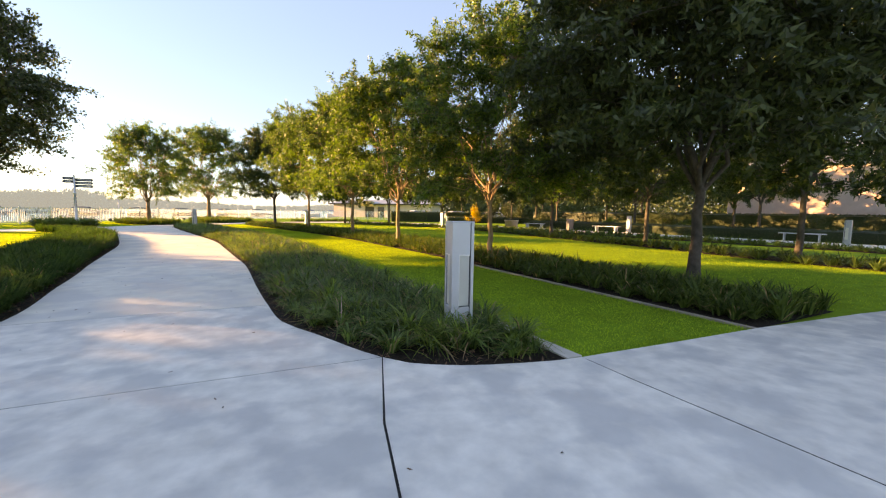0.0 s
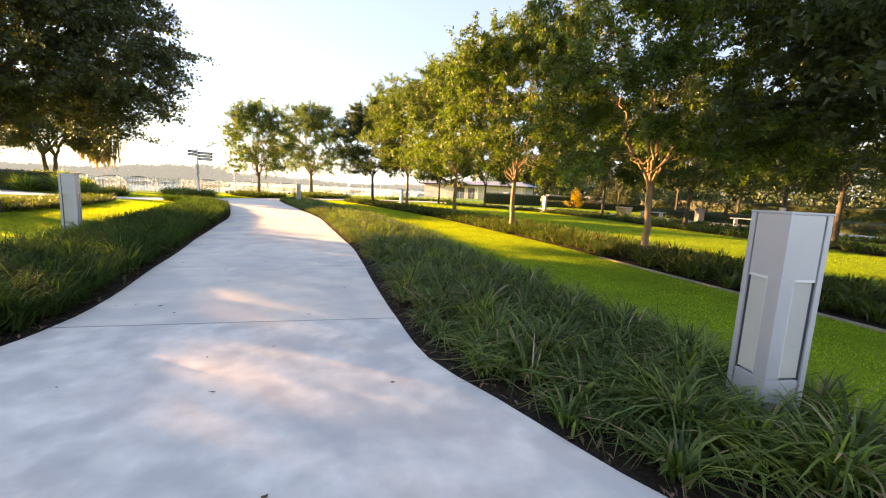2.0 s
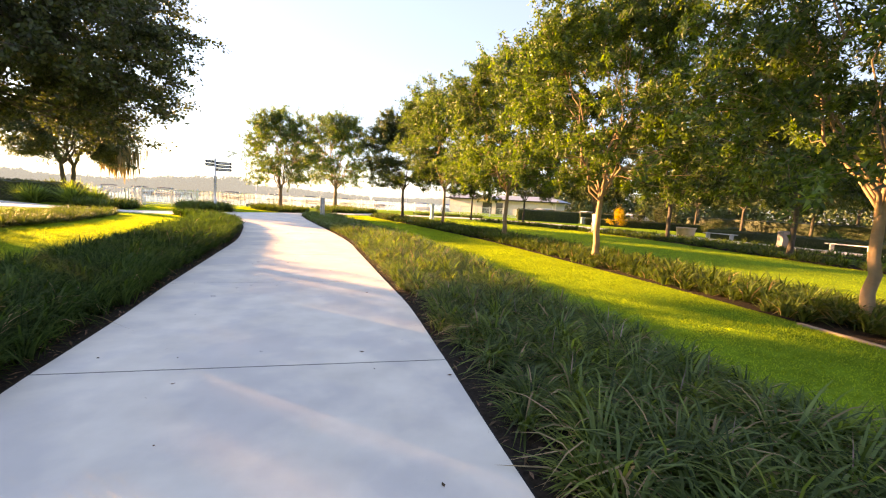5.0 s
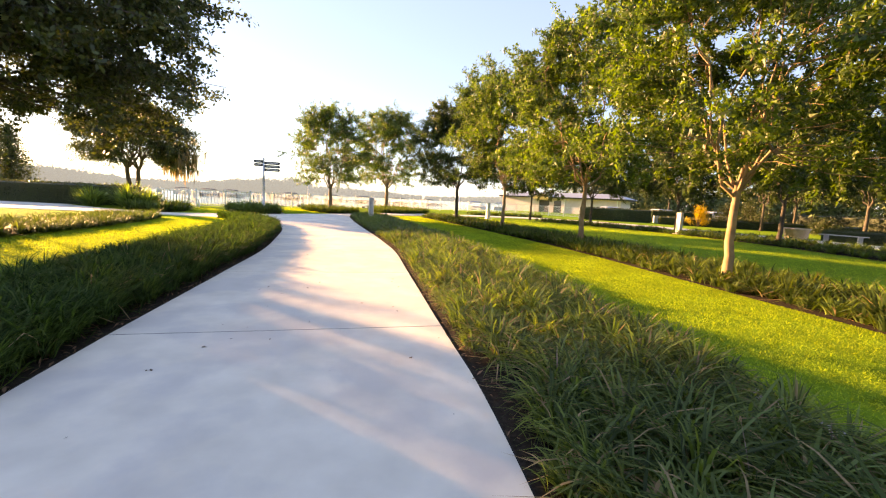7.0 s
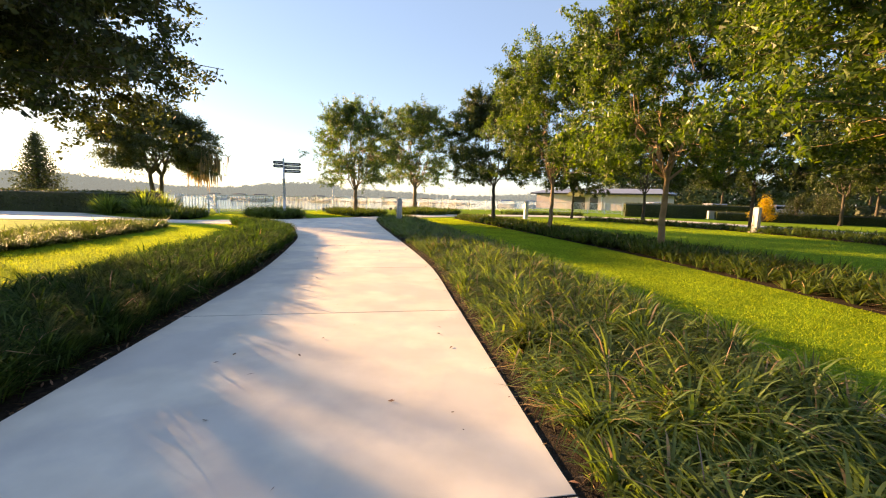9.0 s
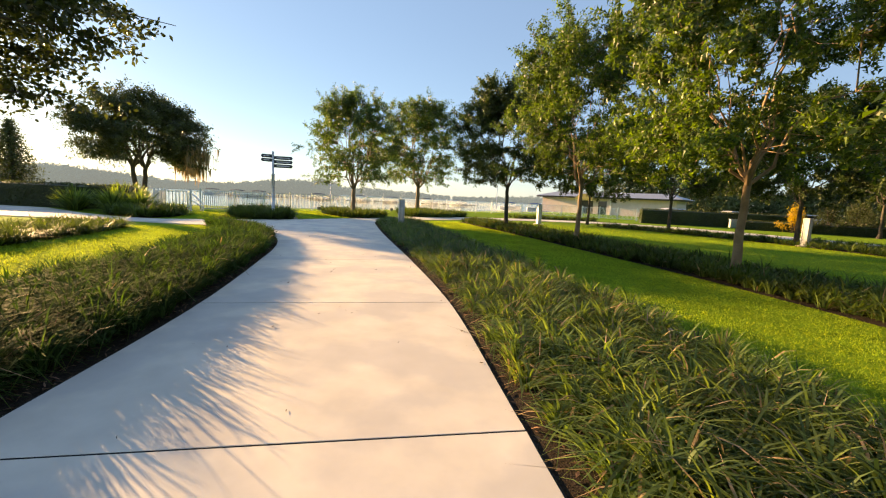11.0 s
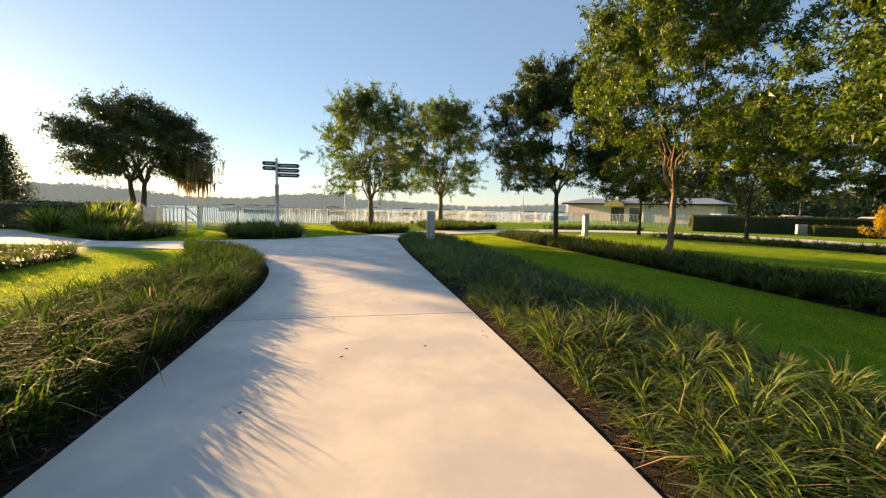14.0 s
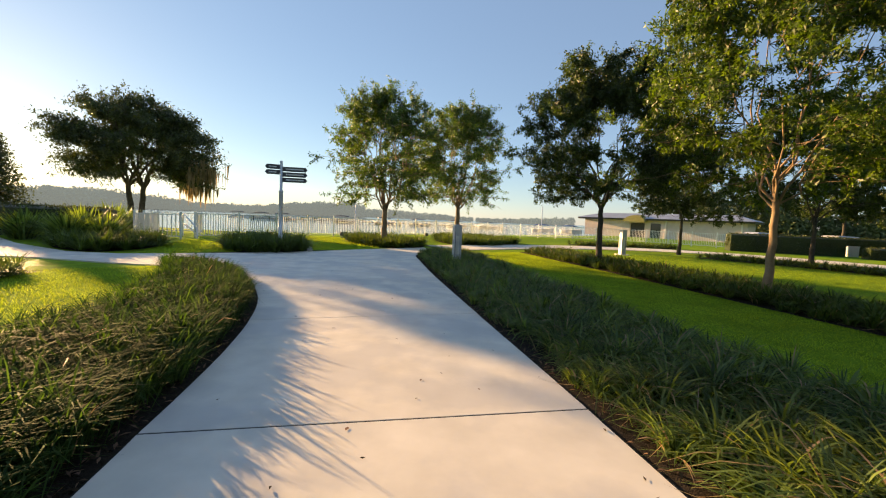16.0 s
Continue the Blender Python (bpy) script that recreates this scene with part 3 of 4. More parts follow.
def grow(seed, height, fork, spread, trunk_r, limbs, tips, twigs, leaves, leaf, bark, leafmat, name, label, low=0.0, lop=(0, 0), stems=1, oak=False, sag=0.0, fine=False):
    """A tree: tapered stem, rising limbs, twigs, and a crown of single leaves with gaps."""
    r = np.random.default_rng(seed)
    V, Q, C, nodes = [], [], [], []
    ch = height - fork
    cz = fork + ch * (0.43 if not oak else 0.36)
    axes = np.array([spread, spread, ch * 0.58])
    mid = np.array([lop[0], lop[1], cz])
    for st in range(stems):
        side = (st - (stems - 1) / 2)
        top = np.array([r.normal(0, 0.02) + side * 0.75, r.normal(0, 0.02) + side * 0.2, fork])
        stem = bend(np.array([side * 0.35, 0, 0]), top, 0, r, 8, 0.012)
        rad = trunk_r * (1 - 0.30 * np.linspace(0, 1, 8)) * (1 + 0.40 * np.exp(-np.linspace(0, 10, 8)))
        tube(V, Q, stem, rad, 14)
        for i in range(limbs):
            a = 2 * np.pi * (i + r.uniform(-0.25, 0.25)) / limbs
            el = r.uniform(0.55, 1.40) if not oak else r.uniform(0.0, 1.1)
            rr = r.uniform(0.60, 0.85)
            tip = mid + axes * rr * np.array([np.cos(a) * np.cos(el), np.sin(a) * np.cos(el), np.sin(el) * 0.95])
            L1 = bend(top + np.array([0, 0, -r.uniform(0, 0.25)]), tip, -0.07 * ch if not oak else 0.10 * ch, r, 9, 0.05)
            tube(V, Q, L1, trunk_r * (r.uniform(0.36, 0.5) if oak else r.uniform(0.28, 0.42)) * (1 - 0.85 * np.linspace(0, 1, 9)), 7)
            nodes.append(L1[2:])
    nodes = np.concatenate(nodes)
    lobes = r.normal(0, 1, (9, 3))
    lobes /= np.linalg.norm(lobes, axis=1)[:, None]
    for j in range(tips):
        q = r.normal(0, 1, 3)
        q /= np.linalg.norm(q)
        if q[2] < -0.62:
            q[2] *= -1
        if q[2] < 0:
            h = math.sqrt(1 - q[2] ** 2)
            q[:2] *= (1 - abs(q[2]) ** 3.5) / h
        edge = 0.90 + (0.08 if oak else 0.14) * np.max(lobes @ q) + 0.06 * r.normal()
        b0 = mid + axes * q * edge * r.uniform(0.16, 1.0) ** 0.42
        if not oak and q[2] < 0.15:
            b0[2] -= r.uniform(0, 0.75)
        b0[2] = max(b0[2], fork + low + r.uniform(0.0, 0.5))
        d = nodes - b0
        k = int(np.argmin(np.linalg.norm(d, axis=1) + 0.8 * np.maximum(d[:, 2], 0)))
        a0 = nodes[k]
        L2 = bend(a0, b0, 0.04, r, 5, 0.08)
        ln = np.linalg.norm(b0 - a0)
        tube(V, Q, L2, max(trunk_r * 0.11, 0.008) * (1 - 0.75 * np.linspace(0, 1, 5)), 4 if leaf < 0.12 else 3)
        w = (b0 - a0) / (ln + 1e-6)
        for t in range(twigs):
            s2 = r.uniform(0.35, 1.0)
            f = min(int(s2 * 4), 3)
            c0 = L2[f] + (L2[f + 1] - L2[f]) * (s2 * 4 - f)
            w2 = r.normal(0, 1, 3) * (np.array([1, 1, 0.45]) if oak else 1) + w * (0.9 if oak else 0.6)
            w2[2] += 0.15 if not oak else -0.1
            w2 /= np.linalg.norm(w2)
            c1 = c0 + w2 * spread * r.uniform(0.10, 0.22)
            if leaf < 0.12:
                tube(V, Q, np.array([c0, (c0 + c1) / 2 + r.normal(0, 0.02, 3), c1]), np.array([1, 0.7, 0.3]) * max(trunk_r * 0.035, 0.004), 3)
            n = int(leaves * r.uniform(0.6, 1.4))
            u = r.uniform(0.0, 1.1, n)[:, None]
            C.append(c0 + (c1 - c0) * u + r.normal(0, (0.03 if leaf < 0.12 else 0.05) * spread ** 0.5, (n, 3)))
    C, V = np.concatenate(C), np.concatenate(V)
    for A in (C, V):
        A[:, 2] -= sag * np.maximum(0, A[:, 0] - 1.0) * np.clip(A[:, 2] / height, 0, 1)
    ob = thing(name, Matrix(), label, "tree")
    part("trunk", mesh_of("trunk", V, np.concatenate(Q), None, bark, True), bark, ob)
    part("crown", leaves_mesh("crown", C, leaf, r, leafmat, plain=not fine), leafmat, ob)
    return ob, C


def set_at(ob, x, y, turn=0, s=1.0):
    ob.matrix_basis = Matrix.Translation((x, y, -0.03)) @ Matrix.Rotation(radians(turn), 4, 'Z') @ Matrix.Diagonal((s, s, s, 1))


ROW = "shade tree with smooth tan bark and full green crown"
kinds = []
for seed, h, fk, sp in ((3, 7.6, 1.85, 3.5), (8, 7.3, 2.0, 3.3), (15, 7.2, 1.95, 3.2), (21, 7.8, 2.2, 3.6)):
    ob, _ = grow(seed, h, fk, sp, 0.092, 11, 210, 5, 92, 0.088, M_BARK, M_LEAF, "shade_tree", ROW, low=-0.35)
    tagged(ob, group="rows of shade trees")
    kinds.append(ob)
for seed, h, fk, sp in ((51, 7.2, 2.0, 3.3), (58, 7.4, 2.1, 3.5)):
    ob, _ = grow(seed, h, fk, sp, 0.105, 7, 130, 5, 84, 0.115, M_OAKBARK, M_DEEPLEAF, "dark_shade_tree", "shade tree with slim dark trunk and dense dark green crown", low=-0.45)
    tagged(ob, group="rows of shade trees")
    kinds.append(ob)
ob, _ = grow(77, 7.2, 1.7, 3.2, 0.155, 11, 240, 5, 62, 0.085, M_BARK, M_LEAF, "shade_tree", "airy shade tree with open green crown near the lake", low=-0.4)
tagged(ob, group="rows of shade trees")
kinds.append(ob)
ob, _ = grow(91, 7.4, 2.2, 3.4, 0.115, 8, 230, 5, 92, 0.092, M_OAKBARK, M_DEEPLEAF, "dark_shade_tree", "shade tree with slim dark trunk and dense dark green crown", low=-0.5)
tagged(ob, group="rows of shade trees")
kinds.append(ob)
# the front row from the lake inwards: place, kind, turn, size
FRONT = [(-12.0, 32.3, 6, 0, 1.05), (-10.2, 42.4, 6, 130, 1.32), (-2.2, 28.2, 7, 150, 0.97), (0.5, 22.6, 3, 40, 0.97), (2.9, 16.7, 1, 120, 1.02),
         (4.34, 10.63, 2, 0, 0.97), (6.1, 5.3, 0, 200, 0.90)]
BACK = [(15.6, 3.6, 4, 80, 0.98), (15.2, 9.5, 5, 210, 0.96), (14.2, 15.8, 4, 20, 1.05), (13.3, 22.9, 5, 300, 1.0), (11.2, 28.7, 4, 190, 0.98), (7.3, 33.5, 5, 30, 0.98),
        (3.4, 37.9, 4, 130, 0.92), (27.0, 24.0, 5, 10, 1.1), (30.5, 16.0, 4, 250, 1.1), (24.0, 31.5, 5, 75, 1.1), (33.5, 8.0, 4, 160, 1.1), (23.0, 40.0, 5, 120, 1.1),
        (31.0, 33.0, 4, 20, 1.25), (38.0, 24.0, 5, 200, 1.2), (29.0, 45.0, 4, 280, 1.2), (40.0, 38.0, 5, 60, 1.3), (22.0, 56.0, 4, 110, 1.3), (35.0, 54.0, 5, 240, 1.3)]
used = set()
for x, y, k, turn, s in FRONT + BACK:
    if k in used:
        ob = copy_thing(kinds[k], Matrix())
    else:
        ob, _ = kinds[k], used.add(k)
    set_at(ob, x, y, turn, s)

# wide dark oaks on the sunny side, off the walk
oak, _ = grow(33, 9.6, 2.3, 5.3, 0.24, 11, 480, 6, 88, 0.105, M_OAKBARK, M_OAKLEAF, "oak_tree", "broad dark evergreen oak with low boughs on a lawn", low=-0.1, oak=True, fine=True)
set_at(oak, -11.4, 9.5)
lawn_oak, _ = grow(36, 7.4, 2.0, 4.0, 0.115, 10, 320, 5, 70, 0.115, M_OAKBARK, M_OAKLEAF, "oak_tree", "dark evergreen oak on a straight slim trunk in a border", oak=True)
set_at(lawn_oak, 8.6, 0.85, 150)
# three oaks out of view, added only to throw shade over the walk
unseen_shade_oak, _ = grow(34, 9.0, 2.2, 5.5, 0.20, 8, 200, 5, 20, 0.25, M_OAKBARK, M_OAKLEAF, "oak_tree", "unseen broad dark oak, added to shade the walk from its side", low=-0.4, oak=True)
set_at(unseen_shade_oak, -17.0, 3.5, 100)
for x, y, turn, s in ((-15.0, -5.5, 220, 1.0), (-28.0, 15.0, 40, 0.98)):
    set_at(copy_thing(unseen_shade_oak, Matrix()), x, y, turn, s)
moss_oak, tips = grow(41, 8.3, 2.6, 4.7, 0.19, 6, 320, 6, 42, 0.14, M_OAKBARK, M_OAKLEAF, "mossy_oak_tree", "twin-stemmed dark oak with grey hanging moss near the shore", low=0.1, lop=(0.3, 0.0), stems=2, oak=True, sag=0.26)
set_at(moss_oak, -29.6, 34.0, 50, 1.03)
r = np.random.default_rng(5)
low = tips[(tips[:, 2] < 4.4) & (tips[:, 0] > 2.4)]
pick = low[r.choice(len(low), min(420, len(low)), replace=False)]
n = len(pick)
ln = r.uniform(0.5, 1.9, n) * (0.5 + 0.5 * np.clip((pick[:, 0] - 1.0) / 3, 0, 1))
ya = r.uniform(0, 6.28, n)
w = r.uniform(0.03, 0.08, n)
V = np.stack([pick + np.stack([np.cos(ya) * w, np.sin(ya) * w, 0 * w], 1), pick - np.stack([np.cos(ya) * w, np.sin(ya) * w, 0 * w], 1),
              pick + np.stack([-np.cos(ya) * w * 0.7, -np.sin(ya) * w * 0.7, -ln * 0.6], 1), pick + np.stack([np.cos(ya) * w * 0.7, np.sin(ya) * w * 0.7, -ln * 0.6], 1),
              pick + np.stack([0 * w, 0 * w + 0.02, -ln], 1)], 1)
o = np.arange(n)[:, None] * 5
tagged(part("hanging_moss", mesh_of("hanging_moss", V.reshape(-1, 3), o + np.array([[0, 1, 2, 3]]), o + np.array([[3, 2, 4]]), M_MOSS), M_MOSS, moss_oak, "grey-brown strands of moss"), kind="stuff")


def cone_tree(x, y, h, rad, seed):
    """A conifer with drooping tiers."""
    r = np.random.default_rng(seed)
    V, Q, C = [], [], []
    tube(V, Q, np.array([(0, 0, z) for z in np.linspace(0, h, 8)]), 0.16 * (1 - 0.95 * np.linspace(0, 1, 8)), 8)
    for i in range(120):
        z = h * (0.10 + 0.88 * i / 120)
        a = i * 2.4
        L = rad * (1 - z / h) ** 0.8 * r.uniform(0.75, 1.1)
        e = np.array([np.cos(a) * L, np.sin(a) * L, z - 0.25 * L])
        tube(V, Q, bend(np.array([0, 0, z]), e, 0.05, r, 4, 0.05), 0.03 * (1 - 0.8 * np.linspace(0, 1, 4)), 4)
        n = int(40 + 80 * L / rad)
        u = r.uniform(0.15, 1.03, n)[:, None]
        C.append(np.array([0, 0, z]) + (e - np.array([0, 0, z])) * u + r.normal(0, 0.13, (n, 3)))
    ob = thing("cypress_tree", Matrix(), "dark pointed cypress against the bright sky", "tree")
    part("trunk", mesh_of("trunk", np.concatenate(V), np.concatenate(Q), None, M_OAKBARK, True), M_OAKBARK, ob)
    part("crown", leaves_mesh("crown", np.concatenate(C), 0.16, r, M_OAKLEAF), M_OAKLEAF, ob)
    set_at(ob, x, y)


cone_tree(-39.0, 32.4, 5.8, 2.6, 3)


# ---- shrubs ----
def clipped_hedge(name, line, width, height, label, mat=M_OAKLEAF, leaf=0.07, density=420, round_top=0.25):
    """A clipped hedge: a dark core and a skin of single leaves."""
    r = np.random.default_rng(int(abs(line[0][0]) * 100))
    p = curve_through(line, 0.4)
    L, R = offset_line(p, -width / 2 + 0.06), offset_line(p, width / 2 - 0.06)
    ob = thing(name, Matrix(), label, "hedge")
    bm = bmesh.new()
    prof = []
    for a, b in zip(L, R):
        prof.append([bm.verts.new((*a, -0.03)), bm.verts.new((*a, height - round_top * 0.6)), bm.verts.new((*(a * 0.75 + b * 0.25), height - 0.06)),
                     bm.verts.new((*(a * 0.25 + b * 0.75), height - 0.06)), bm.verts.new((*b, height - round_top * 0.6)), bm.verts.new((*b, -0.03))])
    for a, b in zip(prof[:-1], prof[1:]):
        for i in range(5):
            bm.faces.new((a[i], a[i + 1], b[i + 1], b[i]))
    bm.faces.new(prof[0])
    bm.faces.new(prof[-1][::-1])
    fs = list(bm.faces)
    C = []
    for f in fs:
        k = r.poisson(f.calc_area() * density)
        if k:
            vs = np.array([v.co for v in f.verts])
            wgt = r.dirichlet(np.ones(len(vs)), k)
            C.append(wgt @ vs + r.normal(0, 0.04, (k, 3)))
    part("core", bm, mat, ob)
    part("foliage", leaves_mesh("foliage", np.concatenate(C), leaf, r, mat, 0.0, leaf > 0.08), mat, ob)
    return ob


clipped_hedge("clipped_hedge", [(9.6, 47.4), (13.0, 47.1), (16.4, 46.8)], 1.3, 1.3, "tall dark clipped hedge behind the lawns", density=260, leaf=0.10)
clipped_hedge("clipped_hedge", [(16.6, 44.8), (20.5, 43.6), (25.0, 41.8), (30.0, 39.0)], 1.6, 0.75, "low rounded dark hedge beyond the far walk", density=240, leaf=0.10)
clipped_hedge("clipped_hedge", [(17.8, 50.2), (20.5, 49.8), (23.5, 49.2)], 1.3, 1.3, "tall dark clipped hedge before the parked cars", density=260, leaf=0.10)
clipped_hedge("clipped_hedge", [(20.3, 29.5), (23.2, 23.0), (26.2, 16.0), (29.2, 9.0), (31.5, 0.0)], 1.2, 0.7, "clipped green hedge behind the benches", density=240, leaf=0.09)
clipped_hedge("clipped_hedge", [(-40.0, 22.5), (-31.0, 24.5), (-25.0, 25.6), (-22.6, 26.8)], 1.6, 1.25, "tall dark hedge along the side walk", density=320, leaf=0.09)
clipped_hedge("clipped_hedge", [(33.0, 52.0), (38.0, 40.0), (44.0, 28.0), (48.0, 10.0)], 2.0, 1.6, "dark hedge far behind the trees", density=160, leaf=0.14)


def spiky_clump(x, y, h, n, seed):
    """A fountain of long sword leaves."""
    r = np.random.default_rng(seed)
    yaw = r.uniform(0, 6.28, n)
    rad = np.abs(r.normal(0, 0.16, n))
    base = np.stack([rad * np.cos(yaw), rad * np.sin(yaw), np.full(n, -0.03)], 1)
    V, Q, T = ribbons(base, yaw, h * r.uniform(0.7, 1.25, n), r.uniform(0.018, 0.034, n), np.abs(r.normal(0.45, 0.28, n)), r.uniform(0.1, 0.7, n), 5)
    ob = part("spiky_shrub", mesh_of("spiky_shrub", V, Q, T, M_LILY), M_LILY)
    ob.location = (x, y, 0)
    tagged(ob, "big fountain-shaped clump of long pointed green leaves", "shrub", "spiky shrubs by the side walk")


for i, (x, y, h) in enumerate(((-20.4, 23.6, 1.35), (-19.8, 24.4, 1.3), (-21.6, 25.0, 1.5), (-22.8, 23.8, 1.3), (-24.2, 25.0, 1.4), (-23.8, 28.0, 1.6), (-25.2, 29.0, 1.7), (-27.4, 30.5, 1.7))):
    spiky_clump(x, y, h * 0.92, 420, 60 + i)


def round_bush(x, y, h, w, mat, seed, label):
    r = np.random.default_rng(seed)
    V, Q, C = [], [], []
    for i in range(26):
        a, e = r.uniform(0, 6.28), r.uniform(0.2, 1.5)
        tip = np.array([np.cos(a) * np.cos(e) * w / 2, np.sin(a) * np.cos(e) * w / 2, h * (0.15 + 0.85 * np.sin(e))]) * r.uniform(0.8, 1.08)
        tube(V, Q, bend(np.zeros(3), tip, 0.05, r, 4), 0.015 * (1 - 0.7 * np.linspace(0, 1, 4)), 4)
        C.append(tip * r.uniform(0.5, 1.02, (130, 1)) + r.normal(0, 0.13, (130, 3)))
    C = np.concatenate(C)
    C[:, 2] = np.maximum(C[:, 2], 0.02)
    ob = thing("bush", Matrix.Translation((x, y, -0.03)), label, "bush")
    part("stem", mesh_of("stem", np.concatenate(V), np.concatenate(Q), None, M_OAKBARK), M_OAKBARK, ob)
    part("foliage", leaves_mesh("foliage", C, 0.10, r, mat), mat, ob)


round_bush(19.0, 42.3, 2.0, 2.2, M_GOLD, 1, "golden-yellow leafy bush beyond the far walk")
for i, (x, y, h, w) in enumerate(((26.5, 26.5, 1.0, 1.8), (29.5, 21.0, 1.0, 1.8), (25.0, 36.0, 1.3, 2.2), (33.0, 27.0, 1.6, 2.4), (36.0, 16.0, 1.6, 2.4), (21.5, 42.5, 2.4, 2.6), (24.0, 43.5, 2.6, 2.8), (27.5, 47.5, 2.4, 3.0))):
    round_bush(x, y, h, w, M_LEAF if i < 2 else M_OAKLEAF, 20 + i, "loose green bush beyond the far walk")


# ---- bollard lights ----
def bollard_light():
    ob = thing("bollard_light", Matrix(), "square grey aluminium bollard light with frosted panels", "bollard light", "bollard lights along the walks")
    H, S, P = 1.22, 0.125, 0.044
    plan = np.array([(-S, -S), (S - P, -S), (S - P, -S + P), (S, -S + P), (S, S), (-S + P, S), (-S + P, S - P), (-S, S - P)])
    part("head", slab_mesh("head", plan, 0.862, H - 0.012, 0.003, 0.002), M_ALU, ob)
    part("base_panel", slab_mesh("base_panel", plan, 0, 0.288, 0.003, 0.003), M_ALU, ob)
    part("cap", one_box(-S - 0.003, S + 0.003, -S - 0.003, S + 0.003, H - 0.012, H, 0.004), M_ALU, ob)
    for s in (-1, 1):
        a, e = sorted((s * (S - 0.001), s * (S - 0.082)))
        part("corner_column", one_box(a, e, a, e, 0.288, 0.862, 0.004), M_ALU, ob)
        x0, x1 = sorted((-s * S, -s * (S - 0.034)))
        y0, y1 = sorted((s * S, s * (S - 0.034)))
        part("corner_post", one_box(x0, x1, y0, y1, 0, H - 0.012, 0.005), M_ALU, ob)
        g0, g1 = sorted((-s * (S - 0.012), -s * (S - 0.05)))
        h0, h1 = sorted((s * (S - 0.012), s * (S - 0.05)))
        part("groove", one_box(g0, g1, h0, h1, 0, H - 0.013), M_GROOVE, ob, "dark groove")
    core = part("inner_core", one_box(-0.05, 0.05, -0.05, 0.05, 0.288, 0.862), M_ALU, ob)
    # a frosted panel on every side, between a broad corner and a slim post
    for k in range(2):
        for flip in (1, -1):
            m = Matrix.Rotation(k * math.pi, 4, 'Z') @ (Matrix() if flip > 0 else Matrix(((0, 1, 0, 0), (1, 0, 0, 0), (0, 0, 1, 0), (0, 0, 0, 1))))
            d = part("diffuser", one_box(-S + 0.083, S - 0.05, -S + 0.012, -S + 0.020, 0.30, 0.846, 0.0, m), M_FROST, ob, "frosted white panel")
            part("trim_bar", one_box(-S + 0.083, S - 0.046, -S + 0.001, -S + 0.013, 0.847, 0.861, 0.0, m), M_WHITE, d, "pale trim")
            part("trim_bar", one_box(-S + 0.083, -S + 0.088, -S + 0.004, -S + 0.0118, 0.295, 0.846, 0.0, m), M_WHITE, d, "pale trim")
    return ob


first = bollard_light()
for i, (x, y, turn) in enumerate(((3.02, -1.28, 2), (-5.6, 4.96, 112), (-6.85, 25.27, 114), (-0.2, 34.6, 24), (10.9, 27.6, 30), (23.0, 19.9, 20), (25.4, 8.0, 20))):
    ob = first if i == 0 else copy_thing(first, Matrix())
    ob.matrix_basis = pose(x, y, 0.012, 0, 0, turn)
    foot = part("concrete_footing", slab_mesh("concrete_footing", np.array([(x - 0.3, y - 0.26), (x + 0.34, y - 0.26), (x + 0.34, y + 0.26), (x - 0.3, y + 0.26)]), -0.1, 0.012), M_CONCRETE)
    tagged(foot, "square pale concrete footing under a bollard light", "footing", kind="structure")


# ---- signpost ----
def signpost(x, y):
    ob = thing("signpost", pose(x, y, -0.03, 0, 0, 20), "grey steel signpost with charcoal pointing boards", "signpost")
    V, Q = lathe([(0.10, 0), (0.10, 0.04), (0.075, 0.05), (0.075, 2.15), (0.085, 2.16), (0.085, 2.22), (0.05, 2.24), (0.05, 3.30), (0.045, 3.33), (0.0, 3.34)], 20)
    part("pole", mesh_of("pole", V, Q, None, M_STEEL, False), M_STEEL, ob)
    for side, z, tilt in ((1, 3.03, 0), (1, 2.83, 0), (1, 2.63, 0), (-1, 3.10, 14), (-1, 2.90, 14)):
        ln = 0.88 if side > 0 else 0.50
        m = Matrix.Rotation(radians(tilt), 4, 'Z')
        bm = bmesh.new()
        x0, x1 = side * 0.05, side * ln
        prof = [(x0, -0.085), (x1, -0.085), (x1 + side * 0.07, 0), (x1, 0.085), (x0, 0.085)]
        a = [bm.verts.new(m @ Vector((px, -0.018, z + pz))) for px, pz in prof]
        b = [bm.verts.new(m @ Vector((px, 0.018, z + pz))) for px, pz in prof]
        bm.faces.new(a)
        bm.faces.new(b[::-1])
        for k in range(5):
            bm.faces.new((a[k], b[k], b[(k + 1) % 5], a[(k + 1) % 5]))
        board = part("board", bm, M_SIGN, ob)
        lo, hi = sorted((x0 + side * 0.12, x1 - side * 0.06))
        part("lettering", one_box(lo, hi, -0.0205, -0.0185, z - 0.022, z + 0.022, 0, m), M_LETTER, board, "pale lettering too small to read")
    return ob


signpost(-13.9, 26.36)


# ---- white fence and railing ----
FENCE = [(-20.3, 29.0), (-18.2, 35.4), (-13.6, 43.2), (-7.6, 51.4), (-1.0, 55.0), (5.5, 54.0), (12.0, 50.6)]


